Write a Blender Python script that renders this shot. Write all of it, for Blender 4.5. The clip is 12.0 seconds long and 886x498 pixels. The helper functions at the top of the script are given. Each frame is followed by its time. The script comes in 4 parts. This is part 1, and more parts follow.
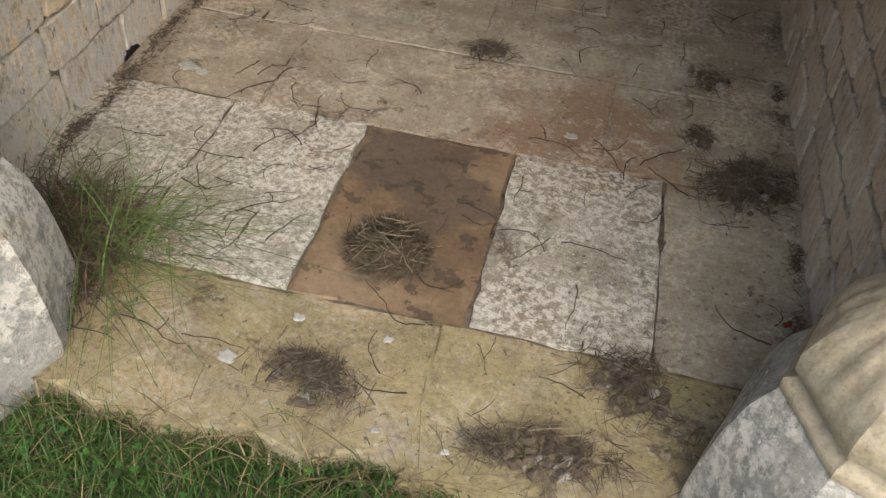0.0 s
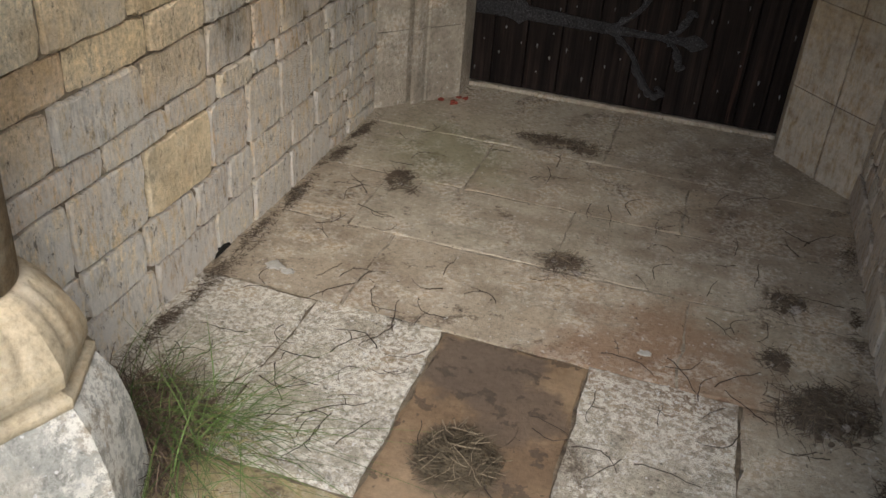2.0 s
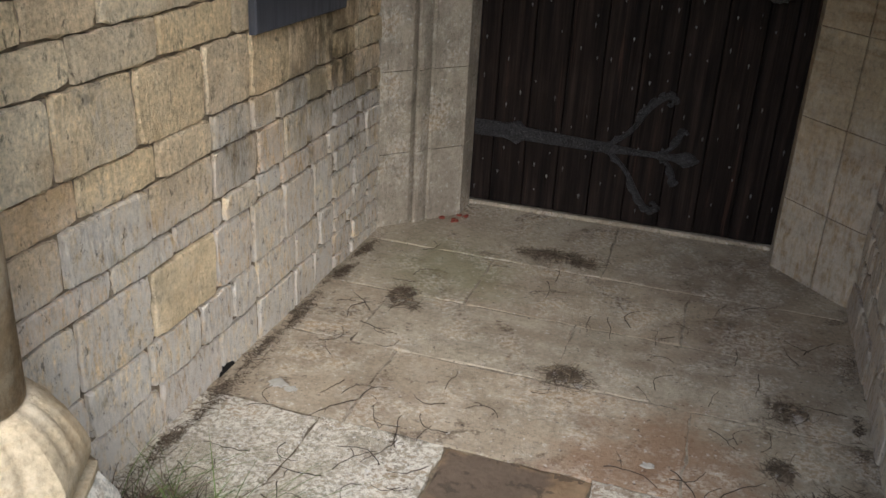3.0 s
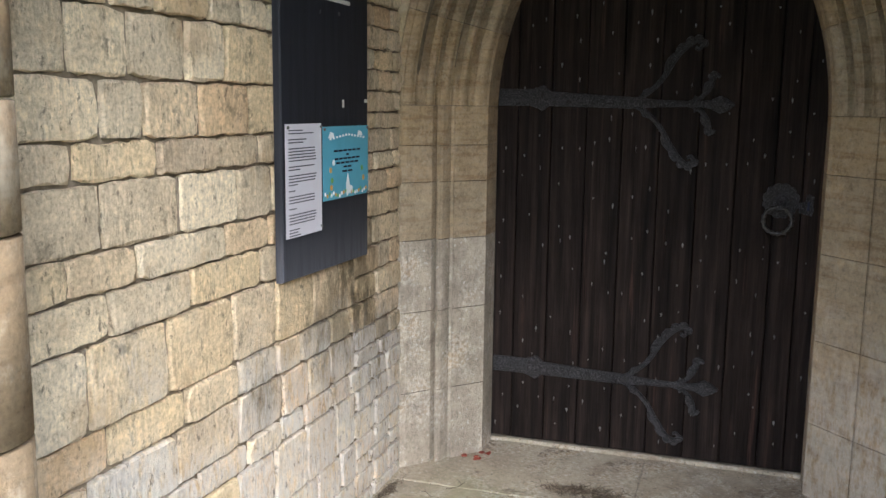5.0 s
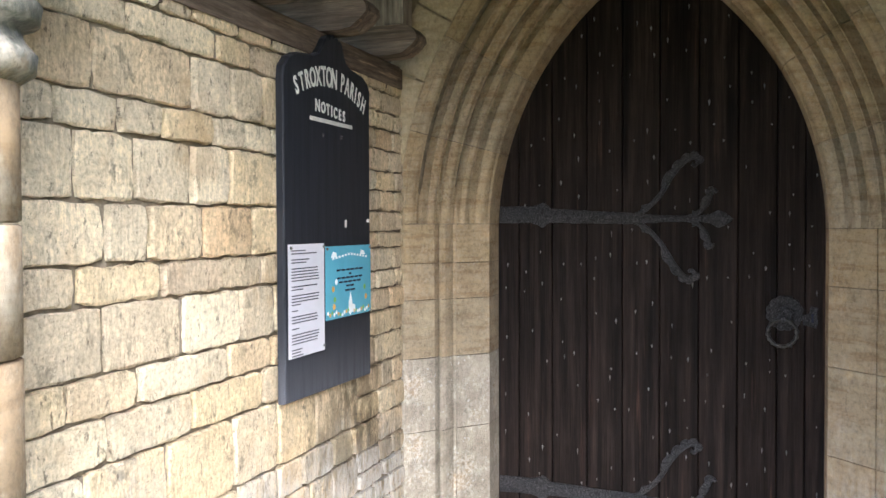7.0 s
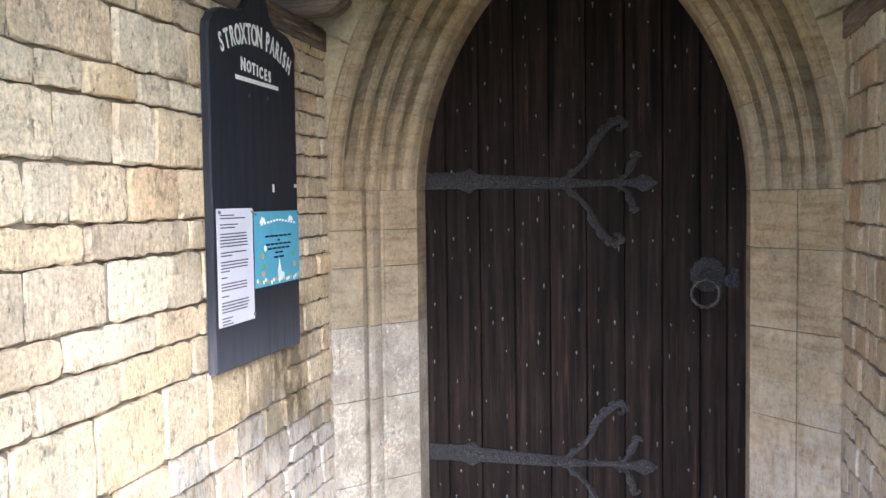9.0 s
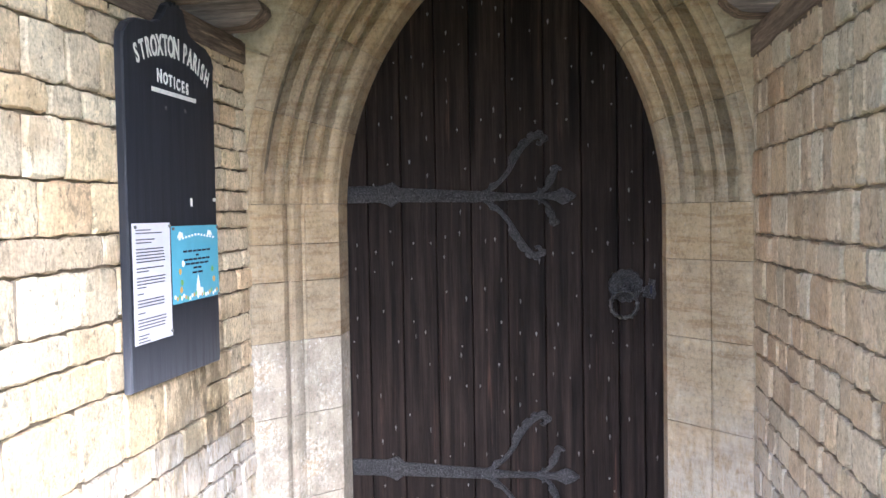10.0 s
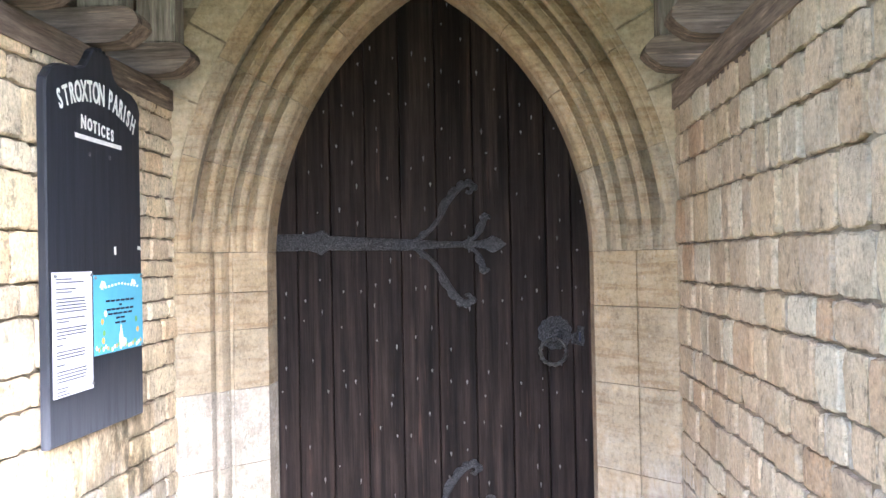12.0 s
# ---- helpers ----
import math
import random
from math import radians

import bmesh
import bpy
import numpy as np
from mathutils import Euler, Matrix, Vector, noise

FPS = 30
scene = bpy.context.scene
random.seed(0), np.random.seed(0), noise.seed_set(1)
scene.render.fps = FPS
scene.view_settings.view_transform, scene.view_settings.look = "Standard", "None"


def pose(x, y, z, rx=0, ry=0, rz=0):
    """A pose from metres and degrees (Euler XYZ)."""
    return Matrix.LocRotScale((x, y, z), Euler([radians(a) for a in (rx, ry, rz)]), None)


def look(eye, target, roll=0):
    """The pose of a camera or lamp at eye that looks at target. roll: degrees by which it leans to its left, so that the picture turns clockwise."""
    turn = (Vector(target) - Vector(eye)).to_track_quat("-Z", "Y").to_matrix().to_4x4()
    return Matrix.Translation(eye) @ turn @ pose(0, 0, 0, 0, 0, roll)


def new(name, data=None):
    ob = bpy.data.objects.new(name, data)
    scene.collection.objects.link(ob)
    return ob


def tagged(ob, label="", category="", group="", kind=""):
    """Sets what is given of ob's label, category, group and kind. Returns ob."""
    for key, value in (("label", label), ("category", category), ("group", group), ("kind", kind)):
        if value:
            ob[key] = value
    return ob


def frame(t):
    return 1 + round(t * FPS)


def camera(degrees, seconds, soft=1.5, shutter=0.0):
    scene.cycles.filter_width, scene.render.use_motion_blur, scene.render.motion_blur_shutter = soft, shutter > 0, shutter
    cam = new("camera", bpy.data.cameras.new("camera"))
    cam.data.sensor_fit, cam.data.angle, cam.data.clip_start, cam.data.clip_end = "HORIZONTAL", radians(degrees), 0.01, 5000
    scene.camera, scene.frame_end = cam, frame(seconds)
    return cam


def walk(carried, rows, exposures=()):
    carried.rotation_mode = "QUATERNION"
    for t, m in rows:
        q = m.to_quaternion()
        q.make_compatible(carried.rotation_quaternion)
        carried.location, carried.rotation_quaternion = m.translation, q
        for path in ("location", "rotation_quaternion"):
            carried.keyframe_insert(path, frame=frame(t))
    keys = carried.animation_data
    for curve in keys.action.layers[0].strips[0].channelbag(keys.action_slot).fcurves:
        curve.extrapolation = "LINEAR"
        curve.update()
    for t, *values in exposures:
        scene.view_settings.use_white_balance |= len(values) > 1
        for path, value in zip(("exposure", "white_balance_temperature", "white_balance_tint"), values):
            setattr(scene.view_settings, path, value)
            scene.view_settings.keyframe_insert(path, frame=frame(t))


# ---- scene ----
cam = camera(52.0, 12.0)
PATH = [
    (0, (0.885, -3.282, 1.235), (0.648, -1.831, -0.12), 5.4),
    (0.5, (0.868, -3.282, 1.252), (0.587, -1.821, -0.085), 6.1),
    (1, (0.855, -3.283, 1.254), (0.512, -1.76, 0.004), 5.9),
    (1.5, (0.853, -3.287, 1.255), (0.446, -1.692, 0.12), 5.2),
    (2, (0.858, -3.283, 1.28), (0.4, -1.633, 0.248), 4.7),
    (2.5, (0.873, -3.291, 1.292), (0.37, -1.583, 0.382), 3.8),
    (4.3, (0.901, -3.378, 1.315), (0.343, -1.532, 0.786), 2.1),
    (4.5, (0.901, -3.378, 1.315), (0.326, -1.520, 0.850), 1.8),
    (5, (0.901, -3.378, 1.315), (0.281, -1.502, 1.006), 0.7),
    (5.5, (0.901, -3.378, 1.315), (0.249, -1.491, 1.194), 0.0),
    (6, (0.901, -3.378, 1.315), (0.257, -1.485, 1.314), -0.1),
    (6.5, (0.901, -3.378, 1.315), (0.264, -1.482, 1.313), -0.1),
    (7, (0.901, -3.378, 1.315), (0.267, -1.482, 1.263), -0.2),
    (9, (0.821, -3.353, 1.278), (0.381, -1.405, 1.173), -0.8),
    (9.5, (0.821, -3.353, 1.278), (0.475, -1.385, 1.193), -0.8),
    (10, (0.821, -3.353, 1.278), (0.549, -1.373, 1.200), -1.0),
    (10.5, (0.821, -3.353, 1.278), (0.617, -1.364, 1.213), -0.9),
    (11, (0.821, -3.353, 1.278), (0.666, -1.360, 1.220), -1.2),
    (11.5, (0.821, -3.353, 1.278), (0.695, -1.357, 1.257), -1.3),
    (12, (0.821, -3.353, 1.278), (0.703, -1.356, 1.303), -1.1),
]
walk(cam, [(t, look(eye, target, roll)) for t, eye, target, roll in PATH],
     exposures=[(0.0, 0.15, 6250, 8), (2.5, 0.23, 5900, 8), (4.5, 1.32, 5550, 8), (5.0, 1.48, 5530, 8), (6.5, 2.25, 5500, 9), (8.8, 2.35, 5250, 12), (9.5, 2.58, 5180, 13), (12.0, 3.40, 5140, 14)])


# ---- sky, sun ----
world = bpy.data.worlds.new("world")
scene.world = world
world.use_nodes = True
wn = world.node_tree
sky = wn.nodes.new("ShaderNodeTexSky")
sky.sky_type = "NISHITA"
sky.sun_disc = False
sky.sun_elevation = radians(45)
sky.sun_rotation = radians(158)
sky.air_density, sky.dust_density = 1.0, 4.0
wn.links.new(sky.outputs[0], wn.nodes["Background"].inputs[0])
wn.nodes["Background"].inputs[1].default_value = 0.20
sun_data = bpy.data.lights.new("sun", "SUN")
sun_data.energy, sun_data.angle, sun_data.color = 2.2, radians(60), (1.0, 0.97, 0.92)
sun = new("sun", sun_data)
sun.matrix_world = look((3.1, -8.3, 7.2), (0.37, -1.5, 0.5))

# ---- materials ----
XL, XR = -0.24, 1.397


def ramp(nt, src, stops):
    r = nt.nodes.new("ShaderNodeValToRGB")
    e = r.color_ramp.elements
    while len(e) < len(stops):
        e.new(0.5)
    for el, (p, c) in zip(e, stops):
        el.position = p
        el.color = (*c, 1) if isinstance(c, tuple) else (c, c, c, 1)
    nt.links.new(src, r.inputs[0])
    return r.outputs[0]


def noise_tex(nt, scale, detail=5, rough=0.6, stretch=(1, 1, 1), offset=None):
    g = nt.nodes.new("ShaderNodeNewGeometry")
    m = nt.nodes.new("ShaderNodeMapping")
    m.inputs["Scale"].default_value = stretch
    nt.links.new(g.outputs["Position"], m.inputs["Vector"])
    if offset is not None:
        nt.links.new(offset, m.inputs["Location"])
    n = nt.nodes.new("ShaderNodeTexNoise")
    n.inputs["Scale"].default_value, n.inputs["Detail"].default_value, n.inputs["Roughness"].default_value = scale, detail, rough
    nt.links.new(m.outputs[0], n.inputs["Vector"])
    return n.outputs["Fac"]


def mix(nt, fac, a, b, mode="MIX"):
    n = nt.nodes.new("ShaderNodeMix")
    n.data_type, n.blend_type = "RGBA", mode
    for sock, v in ((n.inputs[0], fac), (n.inputs[6], a), (n.inputs[7], b)):
        if isinstance(v, (int, float)):
            sock.default_value = v
        elif isinstance(v, tuple):
            sock.default_value = (*v, 1)
        else:
            nt.links.new(v, sock)
    return n.outputs[2]


def maths(nt, op, a, b=0.5):
    n = nt.nodes.new("ShaderNodeMath")
    n.operation = op
    for sock, v in zip(n.inputs, (a, b)):
        if isinstance(v, (int, float)):
            sock.default_value = v
        else:
            nt.links.new(v, sock)
    return n.outputs[0]


def band(nt, src, lo, hi):
    n = nt.nodes.new("ShaderNodeMapRange")
    n.interpolation_type = "SMOOTHSTEP"
    n.inputs[1].default_value, n.inputs[2].default_value = lo, hi
    nt.links.new(src, n.inputs[0])
    return n.outputs[0]


def material(name, rough=0.9, metal=0.0):
    m = bpy.data.materials.new(name)
    m.use_nodes = True
    b = m.node_tree.nodes["Principled BSDF"]
    b.inputs["Roughness"].default_value, b.inputs["Metallic"].default_value = rough, metal
    b.inputs["Specular IOR Level"].default_value = 0.3
    return m, m.node_tree, b


def bump(nt, b, height, strength, dist):
    n = nt.nodes.new("ShaderNodeBump")
    n.inputs["Strength"].default_value, n.inputs["Distance"].default_value = strength, dist
    nt.links.new(height, n.inputs["Height"])
    nt.links.new(n.outputs[0], b.inputs["Normal"])


def piece_random(nt):
    return nt.nodes.new("ShaderNodeObjectInfo").outputs["Random"]


def height_z(nt):
    g = nt.nodes.new("ShaderNodeNewGeometry")
    s = nt.nodes.new("ShaderNodeSeparateXYZ")
    nt.links.new(g.outputs["Position"], s.inputs[0])
    return s.outputs[2]


def stone_material(name, tones, tooled=0.0, pale_foot=0.0, stain=0.35, lichen=0.0, rough=0.92, grain=0.5, blotch=0.0, pitted=0.6, bands=0.0, speck=0.0, creamy=0.40, algae=0.0, rusty=0.40):
    """Limestone: a tone for each piece, blotches, fine grain, vertical tooling and pale bloom near the ground."""
    m, nt, b = material(name, rough)
    rnd = piece_random(nt)
    col = ramp(nt, rnd, [(i / max(1, len(tones) - 1), t) for i, t in enumerate(tones)])
    blot = noise_tex(nt, 7, 6, 0.65)
    col = mix(nt, 0.75, col, ramp(nt, blot, [(0.38, 0.76), (0.5, 0.98), (0.62, 1.12)]), "MULTIPLY")
    col = mix(nt, 0.65, col, ramp(nt, noise_tex(nt, 75, 6, 0.8), [(0.36, 0.52), (0.46, 0.90), (0.55, 1.07), (0.66, 1.32)]), "MULTIPLY")
    if speck:
        fine = noise_tex(nt, 105, 5, 0.75)
        col = mix(nt, speck, col, ramp(nt, fine, [(0.38, (0.45, 0.40, 0.34)), (0.47, 0.92), (0.54, 1.06), (0.63, (1.42, 1.40, 1.34))]), "MULTIPLY")
    rust = band(nt, noise_tex(nt, 5, 5, 0.7), 0.52, 0.66)
    col = mix(nt, maths(nt, "MULTIPLY", rust, rusty), col, (0.47, 0.32, 0.165))
    cream = band(nt, noise_tex(nt, 11, 6, 0.7, (1, 1, 0.7)), 0.46, 0.66)
    col = mix(nt, maths(nt, "MULTIPLY", cream, creamy), col, (0.60, 0.53, 0.41))
    if bands:
        wavy = noise_tex(nt, 3.0, 4, 0.6, (1.5, 1.5, 13))
        col = mix(nt, bands, col, ramp(nt, wavy, [(0.36, (0.72, 0.62, 0.50)), (0.5, 1.0), (0.64, (1.12, 1.08, 1.0))]), "MULTIPLY")
    spots = maths(nt, "MULTIPLY", band(nt, noise_tex(nt, 24, 5, 0.75), 0.53, 0.62), band(nt, noise_tex(nt, 4.5, 4, 0.6), 0.50, 0.60))
    col = mix(nt, maths(nt, "MULTIPLY", spots, stain), col, (0.10, 0.085, 0.06))
    if blotch:
        wet = band(nt, noise_tex(nt, 2.6, 6, 0.68), 0.50, 0.62)
        col = mix(nt, maths(nt, "MULTIPLY", wet, blotch * 0.8), col, (0.20, 0.145, 0.10))
        scum = band(nt, noise_tex(nt, 3.4, 8, 0.78), 0.54, 0.61)
        col = mix(nt, maths(nt, "MULTIPLY", scum, blotch * 0.5), col, (0.44, 0.40, 0.33))
        soil = maths(nt, "MULTIPLY", band(nt, noise_tex(nt, 5.5, 6, 0.7), 0.55, 0.63), band(nt, noise_tex(nt, 40, 5, 0.75), 0.40, 0.55))
        col = mix(nt, maths(nt, "MULTIPLY", soil, 0.75), col, (0.075, 0.05, 0.032))
        pos = nt.nodes.new("ShaderNodeNewGeometry").outputs["Position"]
        for (sx, sy, rad, tone, amount) in ((0.90, -1.50, 0.34, (0.25, 0.135, 0.072), 0.75), (0.12, -0.62, 0.30, (0.20, 0.20, 0.10), 0.6), (1.0, -0.35, 0.40, (0.13, 0.10, 0.08), 0.6), (1.12, -0.85, 0.35, (0.15, 0.11, 0.085), 0.5)):
            far = nt.nodes.new("ShaderNodeVectorMath")
            far.operation = "DISTANCE"
            nt.links.new(pos, far.inputs[0])
            far.inputs[1].default_value = (sx, sy, 0.0)
            ragged = maths(nt, "ADD", far.outputs["Value"], maths(nt, "MULTIPLY", maths(nt, "SUBTRACT", noise_tex(nt, 6, 6, 0.7), 0.5), rad * 2.2))
            col = mix(nt, maths(nt, "MULTIPLY", band(nt, ragged, rad, rad * 0.35), min(0.85, amount * blotch * 1.5)), col, tone)
        dirt = band(nt, noise_tex(nt, 70, 2, 0.6), 0.67, 0.70)
        col = mix(nt, maths(nt, "MULTIPLY", dirt, 0.7), col, (0.03, 0.025, 0.02))
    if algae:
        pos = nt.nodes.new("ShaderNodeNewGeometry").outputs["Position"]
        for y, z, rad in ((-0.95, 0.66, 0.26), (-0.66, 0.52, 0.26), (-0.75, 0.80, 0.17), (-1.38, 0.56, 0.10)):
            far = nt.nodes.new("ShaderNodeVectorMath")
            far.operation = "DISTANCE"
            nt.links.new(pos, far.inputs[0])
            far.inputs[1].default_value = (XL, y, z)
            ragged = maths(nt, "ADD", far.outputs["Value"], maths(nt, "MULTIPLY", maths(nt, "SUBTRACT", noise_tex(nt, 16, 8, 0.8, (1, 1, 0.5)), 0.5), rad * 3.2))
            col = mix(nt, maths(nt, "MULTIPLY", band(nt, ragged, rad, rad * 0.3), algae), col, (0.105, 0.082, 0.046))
    if pale_foot:
        low = band(nt, maths(nt, "ADD", height_z(nt), maths(nt, "ADD", maths(nt, "MULTIPLY", noise_tex(nt, 4, 5, 0.7), 0.6), maths(nt, "MULTIPLY", rnd, 0.22))), 1.15, 0.80)
        spec = band(nt, noise_tex(nt, 48, 4, 0.75, (1, 1, 0.35)), 0.30, 0.58)
        col = mix(nt, maths(nt, "MULTIPLY", low, maths(nt, "MULTIPLY", spec, pale_foot)), col, (0.65, 0.62, 0.57))
    if lichen:
        patch = maths(nt, "MULTIPLY", band(nt, noise_tex(nt, 5, 6, 0.7), 0.45 - 0.07 * (lichen > 0.85), 0.60 - 0.07 * (lichen > 0.85)), band(nt, noise_tex(nt, 64 if lichen < 0.95 else 26, 8, 0.8), 0.46, 0.55))
        col = mix(nt, maths(nt, "MULTIPLY", patch, lichen), col, (0.76, 0.72, 0.63))
        crumb = band(nt, noise_tex(nt, 55, 2, 0.6), 0.66, 0.69)
        col = mix(nt, maths(nt, "MULTIPLY", crumb, lichen), col, (0.70, 0.68, 0.64))
    nt.links.new(col, b.inputs["Base Color"])
    pits = band(nt, noise_tex(nt, 42, 8, 0.8, (1, 1, 0.6)), 0.565, 0.63)
    col = mix(nt, maths(nt, "MULTIPLY", pits, pitted), col, mix(nt, 0.75, col, (0.07, 0.055, 0.04)))
    nt.links.new(col, b.inputs["Base Color"])
    h = noise_tex(nt, 90, 8, 0.75)
    h = maths(nt, "ADD", maths(nt, "MULTIPLY", h, grain), maths(nt, "MULTIPLY", blot, 0.02))
    h = maths(nt, "SUBTRACT", h, maths(nt, "MULTIPLY", pits, pitted * 0.22))
    if tooled:
        lines = noise_tex(nt, 120, 5, 0.7, (1, 1, 0.22))
        msk = band(nt, noise_tex(nt, 9, 3, 0.6), 0.35, 0.6)
        tool = maths(nt, "MULTIPLY", maths(nt, "SUBTRACT", lines, 0.5), msk)
        # Light and dark sides of the tool ridges are also painted into the colour.
        col = mix(nt, maths(nt, "MULTIPLY", msk, 0.75 * tooled), col, mix(nt, 1.0, col, ramp(nt, lines, [(0.38, 0.62), (0.5, 1.0), (0.62, 1.24)]), "MULTIPLY"))
        nt.links.new(col, b.inputs["Base Color"])
        h = maths(nt, "ADD", h, maths(nt, "MULTIPLY", tool, tooled))
    bump(nt, b, h, 0.9, 0.008)
    return m


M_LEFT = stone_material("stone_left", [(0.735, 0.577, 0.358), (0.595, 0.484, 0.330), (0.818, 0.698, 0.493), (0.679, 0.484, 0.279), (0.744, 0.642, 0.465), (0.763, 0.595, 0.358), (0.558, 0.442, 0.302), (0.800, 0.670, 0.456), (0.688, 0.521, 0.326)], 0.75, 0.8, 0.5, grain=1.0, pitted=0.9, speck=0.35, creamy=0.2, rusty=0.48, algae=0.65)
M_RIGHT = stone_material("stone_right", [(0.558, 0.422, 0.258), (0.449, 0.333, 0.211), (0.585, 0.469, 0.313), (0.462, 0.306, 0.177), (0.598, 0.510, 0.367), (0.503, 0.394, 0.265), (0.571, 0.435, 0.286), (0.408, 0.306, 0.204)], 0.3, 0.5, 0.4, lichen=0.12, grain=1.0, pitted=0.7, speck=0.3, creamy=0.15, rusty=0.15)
M_YELLOW = stone_material("stone_yellow", [(0.663, 0.537, 0.344), (0.688, 0.562, 0.362)], 0.6, 0.0, 0.35)
M_ASHLAR = stone_material("stone_ashlar", [(0.340, 0.260, 0.161), (0.365, 0.273, 0.161), (0.336, 0.270, 0.183), (0.361, 0.259, 0.147)], 0.2, 0.4, 0.25, lichen=0.12, grain=0.5, pitted=0.3, bands=0.7, creamy=0.15)
M_REPAIR = stone_material("stone_repair", [(0.352, 0.304, 0.238), (0.378, 0.326, 0.260)], 0.3, 0.0, 0.5, lichen=0.5, grain=0.8, pitted=0.4)
M_GABLE = stone_material("stone_gable", [(0.357, 0.302, 0.212), (0.391, 0.336, 0.242), (0.315, 0.276, 0.204)], 0.3, 0.0, 0.4)
M_RING = stone_material("stone_ring", [(0.431, 0.344, 0.225), (0.459, 0.364, 0.235), (0.412, 0.340, 0.230)], 0.2, 0.0, 0.3, grain=0.35, pitted=0.2, bands=0.3)
M_FLAG = stone_material("flagstone", [(0.356, 0.306, 0.225), (0.389, 0.334, 0.252), (0.361, 0.293, 0.211), (0.404, 0.350, 0.269)], 0, 0, 0.35, lichen=0.40, grain=0.6, blotch=0.5, pitted=0.3, creamy=0.25)
M_FLAG_PALE = stone_material("flagstone_pale", [(0.409, 0.363, 0.282), (0.441, 0.394, 0.309)], 0, 0, 0.4, lichen=0.9, grain=1.4, blotch=0.35, pitted=0.6, speck=0.6)
M_FLAG_TAN = stone_material("flagstone_tan", [(0.349, 0.286, 0.145), (0.330, 0.262, 0.141)], 0, 0, 0.45, lichen=0.2, grain=0.7, blotch=0.62, pitted=0.4, creamy=0.12)
M_PLINTH = stone_material("plinth_stone", [(0.38, 0.37, 0.32), (0.42, 0.405, 0.355)], 0, 0, 0.6, lichen=1.0, grain=1.0, pitted=0.4)
# Drums share the base's stone; their darker tone has the shade painted in.
M_DRUM_SHADED = stone_material("drum_stone_shaded", [(0.24, 0.172, 0.10), (0.26, 0.19, 0.115)], 0.0, 0, 0.2, grain=0.4, pitted=0.2, bands=0.4)
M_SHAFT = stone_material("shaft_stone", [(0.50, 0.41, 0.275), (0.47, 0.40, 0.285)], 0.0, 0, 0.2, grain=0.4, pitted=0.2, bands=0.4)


def mortar_material(name, a, b2):
    m, nt, b = material(name, 0.97)
    col = ramp(nt, noise_tex(nt, 30, 6, 0.7), [(0.3, a), (0.7, b2)])
    nt.links.new(col, b.inputs["Base Color"])
    bump(nt, b, noise_tex(nt, 120, 4, 0.7), 0.9, 0.006)
    return m


M_MORTAR = mortar_material("mortar_dark", (0.12, 0.094, 0.065), (0.34, 0.27, 0.185))
M_MORTAR_PALE = mortar_material("mortar_pale", (0.10, 0.08, 0.055), (0.28, 0.23, 0.17))
M_BED = mortar_material("mortar_lime", (0.11, 0.09, 0.065), (0.42, 0.365, 0.285))
M_POINT = mortar_material("pointing_pale", (0.24, 0.19, 0.135), (0.52, 0.44, 0.335))
M_POINT_TAN = mortar_material("pointing_tan", (0.17, 0.13, 0.09), (0.44, 0.36, 0.26))
M_EARTH = mortar_material("earth_joint", (0.06, 0.047, 0.033), (0.24, 0.19, 0.13))


def brown_slab_material():
    m, nt, b = material("flagstone_brown", 0.8)
    big = noise_tex(nt, 5, 5, 0.6)
    col = ramp(nt, big, [(0.38, (0.155, 0.103, 0.060)), (0.5, (0.205, 0.138, 0.080)), (0.64, (0.265, 0.187, 0.113))])
    pos = nt.nodes.new("ShaderNodeNewGeometry").outputs["Position"]
    for x, y, rad, tone in ((0.53, -1.70, 0.17, (0.105, 0.080, 0.060)), (0.63, -1.80, 0.14, (0.120, 0.088, 0.062)), (0.56, -1.99, 0.13, (0.10, 0.075, 0.052))):
        far = nt.nodes.new("ShaderNodeVectorMath")
        far.operation = "DISTANCE"
        nt.links.new(pos, far.inputs[0])
        far.inputs[1].default_value = (x, y, 0.0)
        ragged = maths(nt, "ADD", far.outputs["Value"], maths(nt, "MULTIPLY", maths(nt, "SUBTRACT", noise_tex(nt, 9, 6, 0.65), 0.5), rad * 1.5))
        col = mix(nt, maths(nt, "MULTIPLY", band(nt, ragged, rad, rad * 0.6), 0.85), col, tone)
    col = mix(nt, maths(nt, "MULTIPLY", band(nt, noise_tex(nt, 16, 5, 0.65), 0.57, 0.60), 0.7), col, (0.06, 0.045, 0.033))
    col = mix(nt, 0.5, col, ramp(nt, noise_tex(nt, 60, 4, 0.7), [(0.3, 0.6), (0.6, 1.05)]), "MULTIPLY")
    nt.links.new(col, b.inputs["Base Color"])
    bump(nt, b, noise_tex(nt, 45, 6, 0.7), 0.7, 0.006)
    return m


M_FLAG_BROWN = brown_slab_material()


